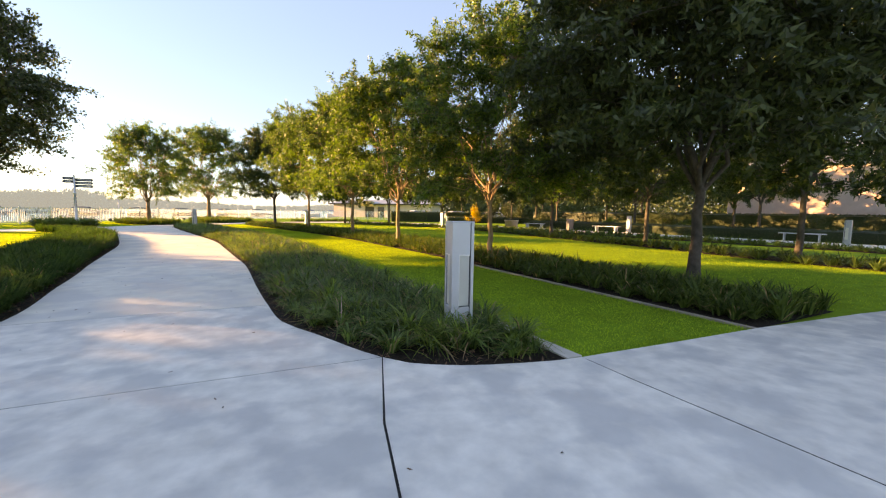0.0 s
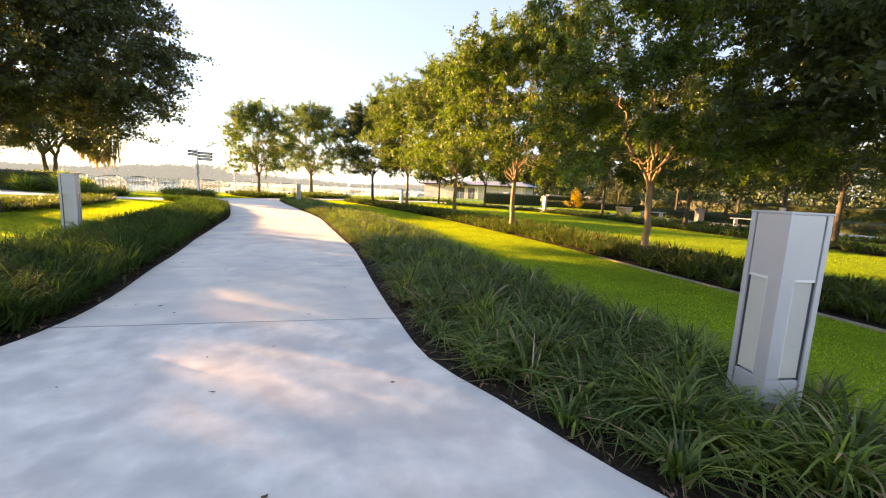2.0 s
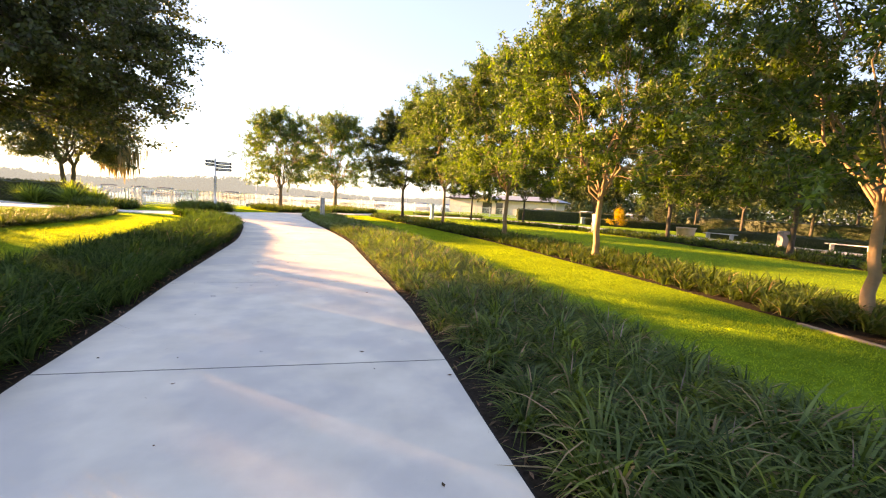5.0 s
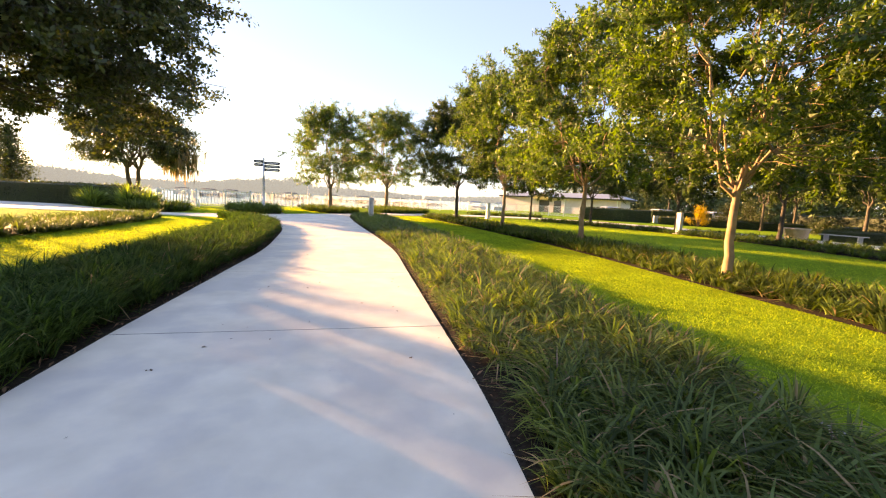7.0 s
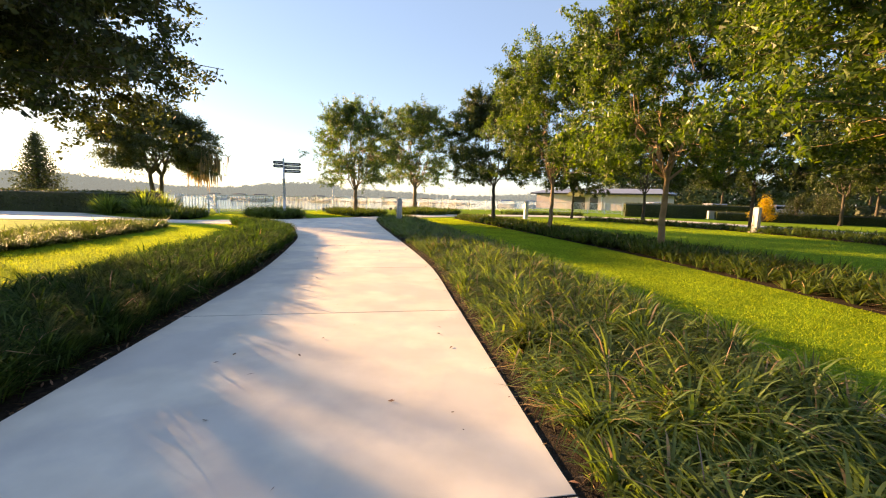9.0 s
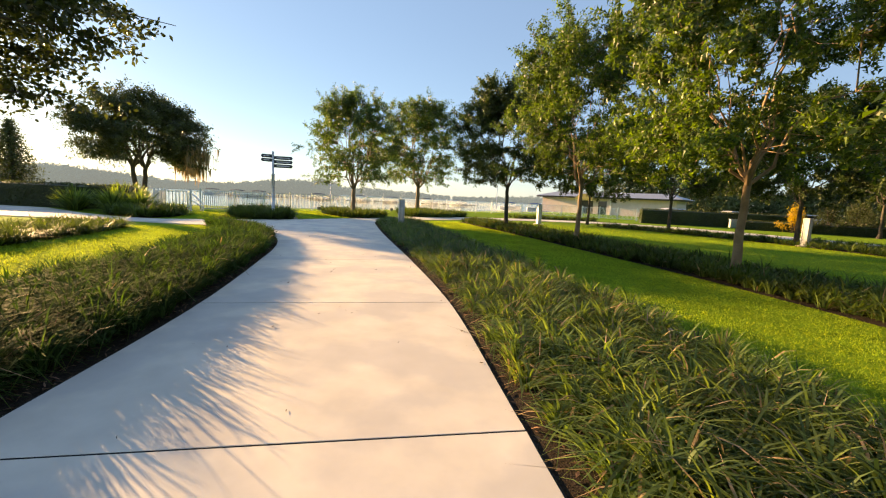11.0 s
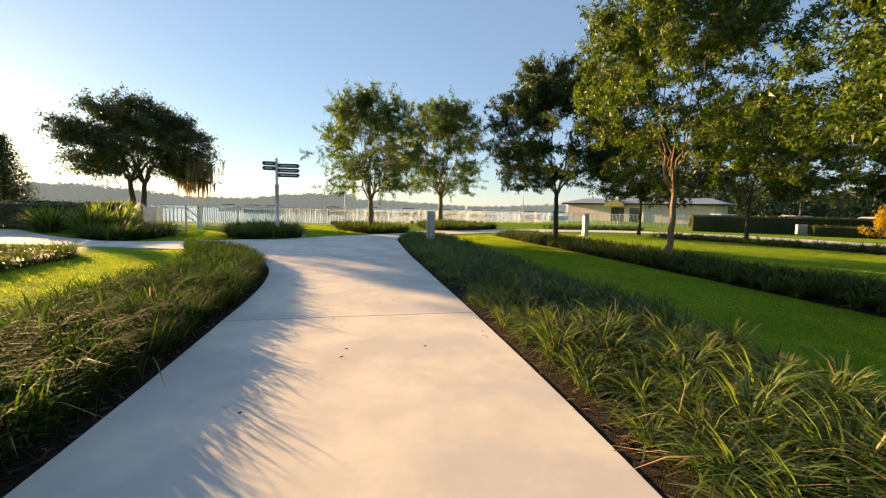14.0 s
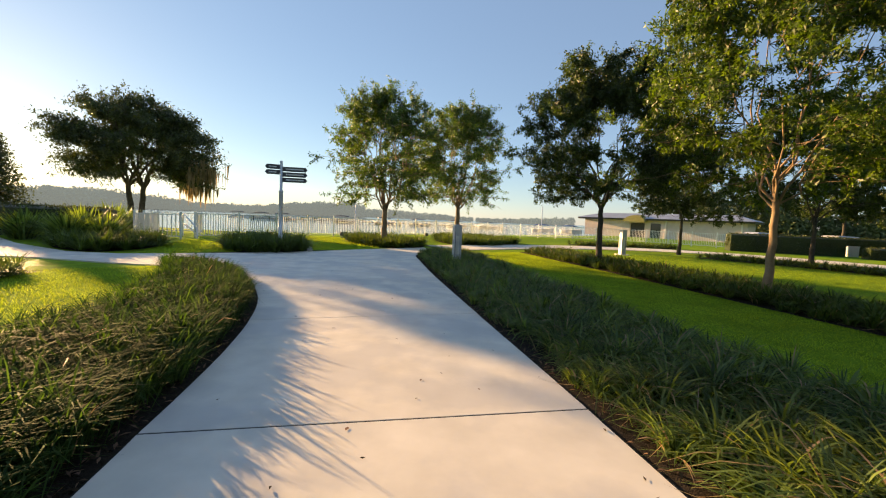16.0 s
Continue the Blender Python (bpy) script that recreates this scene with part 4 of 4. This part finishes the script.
def fence_run(points, height, bay, gap, label, name="fence"):
    """Posts, two rails and upright bars."""
    ob = thing(name, Matrix(), label, "fence")
    pts = [np.array(p, dtype=float) for p in points]
    post_bm = one_box(-0.035, 0.035, -0.035, 0.035, -0.05, height + 0.08, 0.006)
    post_me = bpy.data.meshes.new("post")
    post_bm.to_mesh(post_me)
    post_bm.free()
    post_me.materials.append(M_WHITE)
    V0 = np.array([(sx * 0.015, sy * 0.015, z) for z in (0.1, height - 0.05) for sx, sy in ((-1, -1), (1, -1), (1, 1), (-1, 1))])
    Q0 = np.array([(0, 1, 5, 4), (1, 2, 6, 5), (2, 3, 7, 6), (3, 0, 4, 7)])
    bars = []
    for a, b in zip(pts[:-1], pts[1:]):
        d = b - a
        L = np.linalg.norm(d)
        u = d / L
        ang = math.atan2(u[1], u[0])
        nb = max(1, round(L / bay))
        for i in range(nb):
            p, q = a + d * i / nb, a + d * (i + 1) / nb
            po = part("post", post_me, M_WHITE, ob)
            po.matrix_basis = Matrix.Translation((*p, 0)) @ Matrix.Rotation(ang, 4, 'Z')
            ln = np.linalg.norm(q - p)
            for z in (0.10, height - 0.06):
                m = Matrix.Translation((*p, 0)) @ Matrix.Rotation(ang, 4, 'Z')
                part("rail", one_box(0.036, ln - 0.036, -0.018, 0.018, z - 0.02, z + 0.02, 0, m), M_WHITE, ob)
            for s in np.arange(gap, ln - gap * 0.5, gap):
                bars.append((p + u * s, ang))
    po = part("post", post_me, M_WHITE, ob)
    po.matrix_basis = Matrix.Translation((*pts[-1], 0))
    bar_me = mesh_of("bar", V0, Q0, None, M_WHITE)
    for i, (p, ang) in enumerate(bars[:290]):
        bo = part("bar", bar_me, M_WHITE, ob)
        bo.matrix_basis = Matrix.Translation((*p, 0)) @ Matrix.Rotation(ang, 4, 'Z')
    rest = bars[290:]
    if rest:
        V = np.concatenate([V0 + np.array([*p, 0]) for p, _ in rest])
        Q = np.concatenate([Q0 + 8 * i for i in range(len(rest))])
        tagged(part("bar_row", mesh_of("bar_row", V, Q, None, M_WHITE), M_WHITE, ob), kind="stuff")
    return ob


fence_run(FENCE, 1.2, 2.0, 0.125, "long white picket railing between lawn and lake")
fence_run([(-21.35, 26.85), (-20.0, 27.9)], 1.12, 1.7, 0.17, "white railing at the head of the landing steps", "railing")
fence_run([(-21.35, 26.85), (-24.6, 31.0), (-23.6, 32.9), (-20.3, 29.0)], 1.12, 1.6, 0.20, "white railing at the head of the landing steps", "railing")
for k in range(2):
    ob = thing("handrail", Matrix.Translation((-22.6 + 0.9 * k, 30.6 - 0.9 * k, 0)), "white tubular handrail sloping down towards the water", "handrail", "handrails of the landing")
    V, Q = [], []
    tube(V, Q, np.array([(0, 0, -0.05), (0, 0, 1.0), (0.1, -0.05, 1.05), (1.0, -0.6, 0.8), (1.8, -1.0, 0.45), (1.85, -1.03, -0.05)]), np.full(6, 0.03), 8)
    tube(V, Q, np.array([(0, 0, 0.6), (1.0, -0.6, 0.42), (1.83, -1.02, 0.15)]), np.full(3, 0.022), 8)
    part("tube", mesh_of("tube", np.concatenate(V), np.concatenate(Q), None, M_WHITE, True), M_WHITE, ob)


def spot_light(x, y):
    ob = thing("ground_spotlight", pose(x, y, -0.03, 0, 0, 30), "small black box floodlight standing in the grass", "floodlight", "floodlights along the fence")
    part("stake", one_box(-0.02, 0.02, -0.02, 0.02, 0, 0.12, 0.004), M_BIN, ob)
    part("head", one_box(-0.13, 0.13, -0.09, 0.09, 0.12, 0.34, 0.02), M_BIN, ob)


for x, y in ((-16.2, 36.0), (-12.4, 42.0), (-8.0, 46.6)):
    spot_light(x, y)


def lamp_pole(x, y, h):
    ob = thing("lamp_pole", pose(x, y, -0.03), "thin pale metal pole by the fence", "pole")
    V, Q = lathe([(0.09, 0), (0.09, 0.06), (0.045, 0.08), (0.035, h), (0.0, h + 0.02)], 12)
    part("shaft", mesh_of("shaft", V, Q, None, M_STEEL), M_STEEL, ob)


lamp_pole(-17.0, 39.6, 2.9)
lamp_pole(-4.0, 57.5, 3.2)


# ---- furniture of the far walk ----
def bench(x, y, turn):
    ob = thing("bench", pose(x, y, -0.01, 0, 0, turn), "pale backless park bench with slatted seat on the far walk", "bench", "benches on the far walk")
    for k in range(5):
        part("slat", one_box(-1.0, 1.0, -0.23 + k * 0.095, -0.15 + k * 0.095, 0.42, 0.46, 0.006), M_STEEL, ob)
    for sx in (-0.75, 0.75):
        part("leg", one_box(sx - 0.03, sx + 0.03, -0.2, 0.2, 0, 0.42, 0.008), M_STEEL, ob)


for x, y, turn in ((18.9, 26.6, -65), (21.6, 20.6, -66), (27.0, 11.0, -66), (28.6, 6.0, -70)):
    bench(x, y, turn)
ob = thing("planter", pose(17.1, 27.4, -0.01), "round tan cast stone planter beside a bench", "planter")
V, Q = lathe([(0.0, 0), (0.46, 0), (0.52, 0.10), (0.58, 0.60), (0.62, 0.62), (0.62, 0.70), (0.55, 0.70), (0.53, 0.62), (0.0, 0.62)], 28)
part("bowl", mesh_of("bowl", V, Q, None, M_STONE, False), M_STONE, ob)
ob = thing("litter_bin", pose(20.0, 22.9, -0.01), "square dark grey metal litter bin by the far walk", "litter bin")
part("body", one_box(-0.2, 0.2, -0.2, 0.2, 0, 0.78, 0.02), M_BIN, ob)
part("lid", one_box(-0.22, 0.22, -0.22, 0.22, 0.78, 0.92, 0.03), M_BIN, ob)
ob = thing("utility_box", pose(17.3, 47.2, -0.03), "pale grey utility cabinet before the clipped hedge", "utility box")
part("cabinet", one_box(-0.3, 0.3, -0.22, 0.22, 0, 0.72, 0.02), M_STEEL, ob)
part("cap", one_box(-0.33, 0.33, -0.25, 0.25, 0.72, 0.76, 0.01), M_STEEL, ob)


# ---- buildings ----
def pavilion():
    a, b = Vector((3.0, 82.2, 0)), Vector((20.8, 70.4, 0))
    d = b - a
    L = d.length
    ob = thing("pavilion", Matrix.Translation((*a.xy, -0.03)) @ Matrix.Rotation(math.atan2(d.y, d.x), 4, 'Z'), "long low cream boathouse with a shallow grey metal roof", "building")
    W, H = 5.0, 2.5
    bm = bmesh.new()
    # front wall with two openings through it
    spans = ((0, 7.2), (9.2, 10.0), (11.4, L))
    for x0, x1 in spans:
        box(bm, x0, x1, 0, 0.25, 0, H)
    box(bm, 7.2, 9.2, 0, 0.25, 2.1, H)
    box(bm, 10.0, 11.4, 0, 0.25, 2.1, H)
    part("front_wall", bm, M_STUCCO, ob)
    part("side_wall", one_box(0, 0.25, 0.25, W, 0, H), M_STUCCO, ob)
    part("side_wall", one_box(L - 0.25, L, 0.25, W, 0, H), M_STUCCO, ob)
    part("back_wall", one_box(0.25, L - 0.25, W - 0.25, W, 0, H), M_STUCCO, ob)
    # the shade inside the doorway is put into this panel's dark colour
    part("door", one_box(7.2, 9.2, 0.12, 0.18, 0, 2.1), M_FASCIA, ob, "doors coloured dark for the shade in the opening")
    part("window", one_box(10.0, 11.4, 0.12, 0.16, 0, 2.1), M_GLASS, ob, "dark glass")
    part("fascia", one_box(-0.8, L + 0.8, -0.82, W + 0.8, H, H + 0.22, 0.0), M_FASCIA, ob)
    bm = bmesh.new()
    v = [bm.verts.new(p) for p in ((-1, -1, H + 0.225), (L + 1, -1, H + 0.225), (L + 1, W + 1, H + 0.225), (-1, W + 1, H + 0.225), (1.5, W / 2, H + 1.05), (L - 1.5, W / 2, H + 1.05))]
    for f in ((0, 1, 5, 4), (1, 2, 5), (2, 3, 4, 5), (3, 0, 4), (3, 2, 1, 0)):
        bm.faces.new([v[i] for i in f])
    part("roof", bm, M_ROOF, ob)
    bm = bmesh.new()
    n = 10
    arc = [(8.2 + 1.5 * math.cos(math.pi * k / n), 2.25 + 0.9 * math.sin(math.pi * k / n)) for k in range(n + 1)]
    fr = [bm.verts.new((x, -1.5, z)) for x, z in arc]
    bk = [bm.verts.new((x, -0.01, z + 0.15)) for x, z in arc]
    for k in range(n):
        bm.faces.new((fr[k], fr[k + 1], bk[k + 1], bk[k]))
    bm.faces.new(fr)
    part("awning", bm, M_CANVAS, ob, "olive dome awning over the door")
    for x in (12.0, L - 0.6):
        part("downpipe", one_box(x, x + 0.14, -0.16, -0.02, 0, H), M_WHITE, ob)


pavilion()


def pink_building():
    a, b = Vector((53.0, 34.0, 0)), Vector((68.0, 0.0, 0))
    d = b - a
    L = d.length
    ob = thing("stucco_building", Matrix.Translation((*a.xy, -0.03)) @ Matrix.Rotation(math.atan2(d.y, d.x), 4, 'Z'), "two-storey pink stucco building behind the trees", "building")
    H = 6.5
    bm = bmesh.new()
    n = 9
    step = L / n
    for z0, z1 in ((0, 0.9), (2.4, 3.9), (5.4, H)):
        box(bm, 0, L, 0, 0.3, z0, z1)
    for z0, z1 in ((0.9, 2.4), (3.9, 5.4)):
        for k in range(n + 1):
            box(bm, max(0, k * step - 1.2), min(L, k * step + 1.2), 0, 0.3, z0, z1)
    part("front_wall", bm, M_PINK, ob)
    part("back_wall", one_box(0, L, -9.0, -8.7, 0, H), M_PINK, ob)
    part("side_wall", one_box(0, 0.3, -8.7, 0, 0, H), M_PINK, ob)
    part("side_wall", one_box(L - 0.3, L, -8.7, 0, 0, H), M_PINK, ob)
    for z0 in (0.9, 3.9):
        for k in range(n):
            x0, x1 = k * step + 1.2, (k + 1) * step - 1.2
            w = part("window", one_box(x0, x1, -0.18, -0.12, z0, z0 + 1.5), M_GLASS, ob, "dark glass")
            part("frame", one_box((x0 + x1) / 2 - 0.03, (x0 + x1) / 2 + 0.03, -0.12, -0.08, z0, z0 + 1.5), M_WHITE, w)
    bm = bmesh.new()
    v = [bm.verts.new(p) for p in ((-0.7, 1, H), (L + 0.7, 1, H), (L + 0.7, -9.7, H), (-0.7, -9.7, H), (3.5, -4.35, H + 2.6), (L - 3.5, -4.35, H + 2.6))]
    for f in ((0, 1, 5, 4), (1, 2, 5), (2, 3, 4, 5), (3, 0, 4), (3, 2, 1, 0)):
        bm.faces.new([v[i] for i in f])
    part("roof", bm, M_ROOF, ob)


pink_building()


def parked_car(x, y, turn):
    ob = thing("car", pose(x, y, -0.03, 0, 0, turn), "silver parked car beyond the clipped hedge", "car", "parked cars")
    side = [(-2.2, 0.35), (2.15, 0.35), (2.2, 0.7), (1.2, 0.95), (0.55, 1.42), (-1.1, 1.46), (-1.9, 1.0), (-2.25, 0.9)]
    bm = bmesh.new()
    a = [bm.verts.new((px, -0.88 if pz < 1.1 else -0.7, pz)) for px, pz in side]
    b = [bm.verts.new((px, 0.88 if pz < 1.1 else 0.7, pz)) for px, pz in side]
    bm.faces.new(a)
    bm.faces.new(b[::-1])
    for k in range(8):
        bm.faces.new((a[k], b[k], b[(k + 1) % 8], a[(k + 1) % 8]))
    bmesh.ops.bevel(bm, geom=bm.edges[:], offset=0.05, segments=2, affect='EDGES')
    part("body", bm, M_CAR, ob)
    for sy in (-1, 1):
        part("side_window", one_box(-1.2, 0.6, sy * 0.80 - 0.03, sy * 0.80 + 0.03, 1.0, 1.34, 0.01), M_GLASS, ob, "dark glass")
        for px in (-1.4, 1.4):
            V, Q = lathe([(0.0, -0.1), (0.32, -0.1), (0.34, -0.06), (0.34, 0.06), (0.32, 0.1), (0.0, 0.1)], 18)
            w = part("wheel", mesh_of("wheel", V, Q, None, M_RUBBER), M_RUBBER, ob, "black tyre")
            w.matrix_basis = pose(px, sy * 0.80, 0.34, 90)
            V, Q = lathe([(0.0, -0.11), (0.2, -0.11), (0.2, 0.11), (0.0, 0.11)], 14)
            part("rim", mesh_of("rim", V, Q, None, M_STEEL), M_STEEL, w)


for x, y, t in ((14.5, 53.0, 20), (20.4, 53.2, 15), (26.0, 52.4, 12)):
    parked_car(x, y, t)


# ---- lake: docks and boats ----
def dock(x, y, length, turn):
    ob = thing("boat_dock", pose(x, y, 0, 0, 0, turn), "low dark wooden dock on piles in the lake", "dock", "docks on the lake")
    part("deck", one_box(0, length, -0.9, 0.9, -0.42, -0.22, 0.0), M_WOOD, ob)
    for k in range(int(length / 4) + 1):
        for sy in (-0.85, 0.85):
            part("pile", one_box(k * 4 - 0.1, k * 4 + 0.1, sy - 0.1, sy + 0.1, -2.6, 0.15, 0.0), M_WOOD, ob)


dock(-72.0, 100.0, 66.0, 26)
dock(-98.0, 126.0, 40.0, 24)


def boat(x, y, turn, canopy=True):
    ob = thing("boat", pose(x, y, -0.75, 0, 0, turn), "small white boat with a dark canopy moored at a dock", "boat", "moored boats")
    bm = bmesh.new()
    st = [(-2.6, 0.9, 0.75), (-1.0, 1.05, 0.75), (1.0, 1.0, 0.8), (2.2, 0.6, 0.9), (3.0, 0.02, 1.0)]
    rings = [[bm.verts.new((x0, -w, h)), bm.verts.new((x0, -w * 0.7, 0.0)), bm.verts.new((x0, w * 0.7, 0.0)), bm.verts.new((x0, w, h))] for x0, w, h in st]
    for a, b in zip(rings[:-1], rings[1:]):
        for k in range(4):
            bm.faces.new((a[k], a[(k + 1) % 4], b[(k + 1) % 4], b[k]))
    bm.faces.new(rings[0])
    part("hull", bm, M_WHITE, ob)
    if canopy:
        bm = bmesh.new()
        arcs = []
        for x0 in (-2.0, -0.8, 0.4, 1.4):
            arcs.append([bm.verts.new((x0, -1.0 + 2.0 * k / 6, 1.62 + 0.16 * math.sin(math.pi * k / 6) + 0.12 * math.cos(x0 + 0.3))) for k in range(7)])
        for a, b in zip(arcs[:-1], arcs[1:]):
            for k in range(6):
                bm.faces.new((a[k], a[k + 1], b[k + 1], b[k]))
        r = bmesh.ops.extrude_face_region(bm, geom=bm.faces[:])
        for v in r["geom"]:
            if isinstance(v, bmesh.types.BMVert):
                v.co.z += 0.08
        part("canopy", bm, M_BLUE if canopy == 2 else M_FASCIA, ob)
        for sx in (-1.9, 1.3):
            for sy in (-0.95, 0.95):
                part("pole", one_box(sx - 0.03, sx + 0.03, sy - 0.03, sy + 0.03, 0.7, 1.66), M_STEEL, ob)


for x, y, t, c in ((-58, 80, 30, 1), (-50, 76, 20, 1), (-44, 73, 35, 1), (-35, 76, 25, 1), (-29, 79, 30, 1), (-24, 82, 20, 1), (-18, 85, 28, 1), (-13, 88, 25, 1), (-3.5, 82, 10, 2), (1.0, 84, 15, 2)):
    boat(-4 + 1.6 * (x + 4), 12 + 1.55 * (y - 12), t, c)


# ---- far shore ----
def far_woods(name, az0, az1, dist, h, n, seed, label, mat=M_HAZE_GLOW, m=260):
    """A wooded shore: a low bank and many rough crowns along it."""
    r = np.random.default_rng(seed)
    az = np.radians(np.linspace(az0, az1, n) + r.normal(0, (az1 - az0) / n, n))
    dd = dist * r.uniform(0.97, 1.10, n)
    hh = h * (0.72 + 0.28 * np.sin(np.linspace(0, 9, n) + seed)) * r.uniform(0.75, 1.1, n)
    C = []
    for a, d, k in zip(az, dd, hh):
        q = r.normal(0, 1, (m, 3))
        q /= np.linalg.norm(q, axis=1)[:, None]
        q *= np.array([k * 0.5, k * 0.5, k * 0.52]) * r.uniform(0.75, 1.1, (m, 1))
        C.append(q + np.array([-math.sin(a) * d, math.cos(a) * d, -0.7 + k * 0.48]))
    C = np.concatenate(C)
    C[:, 2] = np.maximum(C[:, 2], -0.7)
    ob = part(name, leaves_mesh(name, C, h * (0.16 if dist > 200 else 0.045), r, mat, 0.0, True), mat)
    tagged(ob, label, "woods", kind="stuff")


# the lake shores carry their haze as a glow in the leaf material
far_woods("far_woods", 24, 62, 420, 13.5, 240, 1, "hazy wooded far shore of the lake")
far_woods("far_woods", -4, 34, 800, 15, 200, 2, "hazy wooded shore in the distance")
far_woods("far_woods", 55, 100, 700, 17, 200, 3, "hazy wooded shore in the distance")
far_woods("far_woods", -80, -12, 105, 15, 100, 4, "dark wood behind the buildings", M_FARLEAF, 1000)


# ---- kerbs ----
def kerb(line, width, label, mat=M_KERB):
    a, b = offset_line(line, 0), offset_line(line, width)
    ob = part("kerb", slab_mesh("kerb", np.concatenate([b, a[::-1]]), -0.12, 0.0), mat)
    tagged(ob, label, "kerb", kind="structure")


kerb(oR, 0.19, "narrow pale concrete mowing kerb along the bed")
kerb(offset_line(tb[:30], -0.10), 0.09, "narrow brown-stained concrete edging along the tree bed", M_EDGING)
kerb(curve_through([(-12.55, 25.95), (-13.4, 27.4), (-14.6, 29.0)], 0.4), 0.22, "narrow pale concrete kerb beside the signpost bed")

# ---- pavement, slab by slab ----
pave = thing("pavement", Matrix(), "pale broom-finished concrete walk cast in long slabs", "pavement", kind="structure")
iR = [int(np.argmin(np.linalg.norm(eR - np.array(p), axis=1))) for p in ((2.09, -1.92), (0.82, 0.5), (0.18, 3.2), (-0.72, 6.5), (-1.64, 9.46), (-2.56, 12.35), (-3.94, 15.7), (-5.2, 18.56))]
iL = [int(np.argmin(np.linalg.norm(eL - np.array(p), axis=1))) for p in ((-2.68, -2.6), (-1.98, 0.0), (-2.5, 2.5), (-3.6, 5.47), (-4.51, 8.44), (-5.41, 11.28), (-6.71, 14.44), (-8.0, 17.1))]
SLABS = []
for k in range(len(iR) - 1):
    SLABS.append(np.concatenate([eR[iR[k]:iR[k + 1] + 1], eL[iL[k]:iL[k + 1] + 1][::-1]]))
# the mouth of the walk, where it meets the broad cross walk
JA, JL = eR[iR[0]], eL[iL[0]]
SLABS.append(np.array([JL, JA, (1.95, -3.1), (1.87, -6.0), (-4.4, -6.0), (-3.6, -4.4)]))
SLABS.append(np.concatenate([np.array([JA]), eR[:iR[0]][::-1], np.array([(3.9, -2.34), (4.0, -2.9), (4.3, -4.3), (4.6, -6.0), (1.87, -6.0), (1.95, -3.1)])]))
SLABS.append(np.array([(3.9, -2.34), (5.2, -2.16), (6.6, -1.95), (8.75, -1.72), (12.0, -1.5), (12.0, -6.0), (4.6, -6.0), (4.3, -4.3), (4.0, -2.9)]))
SLABS.append(np.array([(12.0, -1.5), (18.5, -1.2), (26.0, -1.0), (26.0, -6.0), (12.0, -6.0)]))
for x0, x1 in ((-12.0, -4.4), (-4.4, 1.87), (1.87, 7.0), (7.0, 13.0), (13.0, 26.0)):
    SLABS.append(np.array([(x0, -6.0), (x1, -6.0), (x1, -11.0), (x0, -11.0)]))
# the junction at the lake end
jr, jl = eR[iR[-1]:], eL[iL[-1]:]
kr, kl = at_y(eR, 22.0), int(np.argmin(np.linalg.norm(eL - np.array((-9.9, 19.5)), axis=1)))
SLABS.append(np.concatenate([eR[iR[-1]:kr + 1], eL[iL[-1]:kl + 1][::-1]]))
SLABS.append(np.concatenate([eR[kr:kr + 28], np.array([(-9.6, 31.4), (-10.7, 29.5), (-11.5, 28.1), (-12.5, 26.0), (-13.8, 24.2), (-15.0, 22.9)]), eL[kl:][::-1]]))
SLABS.append(np.array([(-13.2, 20.5), (-15.0, 22.9), (-16.1, 21.9), (-17.6, 21.6), (-21.0, 22.5), (-21.0, 19.2), (-19.0, 19.6), (-16.5, 20.2), (-14.4, 20.3)]))
SLABS.append(np.array([(-21.0, 22.5), (-25.0, 24.2), (-31.0, 23.2), (-40.0, 21.0), (-40.0, 15.0), (-30.0, 17.0), (-21.0, 19.2)]))
for i, s in enumerate(SLABS):
    part("slab", slab_mesh("slab", s, -0.10, 0.0, inset=0.012 if i < 7 else 0.008 if i < 10 else 0.0045), M_OLDCONCRETE if i == 0 or 7 <= i < 10 else M_CONCRETE, pave)
strip_slabs(RING[1:], 2.9, 3.0, "slab", pave, -0.004)
pad("slab_bed", np.concatenate([eR, np.array([(-9.0, 31.5), (-15.0, 23.0)]), eL[::-1], np.array([(-12.0, -11.0), (26.0, -11.0), (26.0, -1.0), (6.6, -2.0), (3.9, -2.4)])]), -0.0035, M_JOINT, "dark bedding showing in the joints between slabs", "pavement")

# a few fallen leaves on the walk
r = np.random.default_rng(12)
P = np.concatenate([r.uniform((-3.2, -5.5), (3.5, 1.0), (60, 2)), np.stack([np.interp(np.linspace(0, 1, 90), np.linspace(0, 1, 3), v) + r.uniform(-1.3, 1.3, 90) for v in ((-0.5, -3.5, -8.0), (1.0, 11.0, 21.0))], 1)])
hug = eR[::3][6:60] - np.array([0.12, 0.0]) + r.normal(0, 0.10, (len(eR[::3][6:60]), 2))
P = np.concatenate([P, hug])
ob = part("fallen_leaves", leaves_mesh("fallen_leaves", np.column_stack([P, np.full(len(P), 0.006)]), 0.045, r, M_CHIP), M_CHIP)
co = np.empty(len(ob.data.vertices) * 3, dtype=np.float32)
ob.data.vertices.foreach_get("co", co)
co = co.reshape(-1, 3)
co[:, 2] = 0.004 + np.abs(co[:, 2] - 0.006) * 0.25
ob.data.vertices.foreach_set("co", co.ravel())
tagged(ob, "curled brown leaves and bits fallen on the concrete", "leaves", kind="stuff")
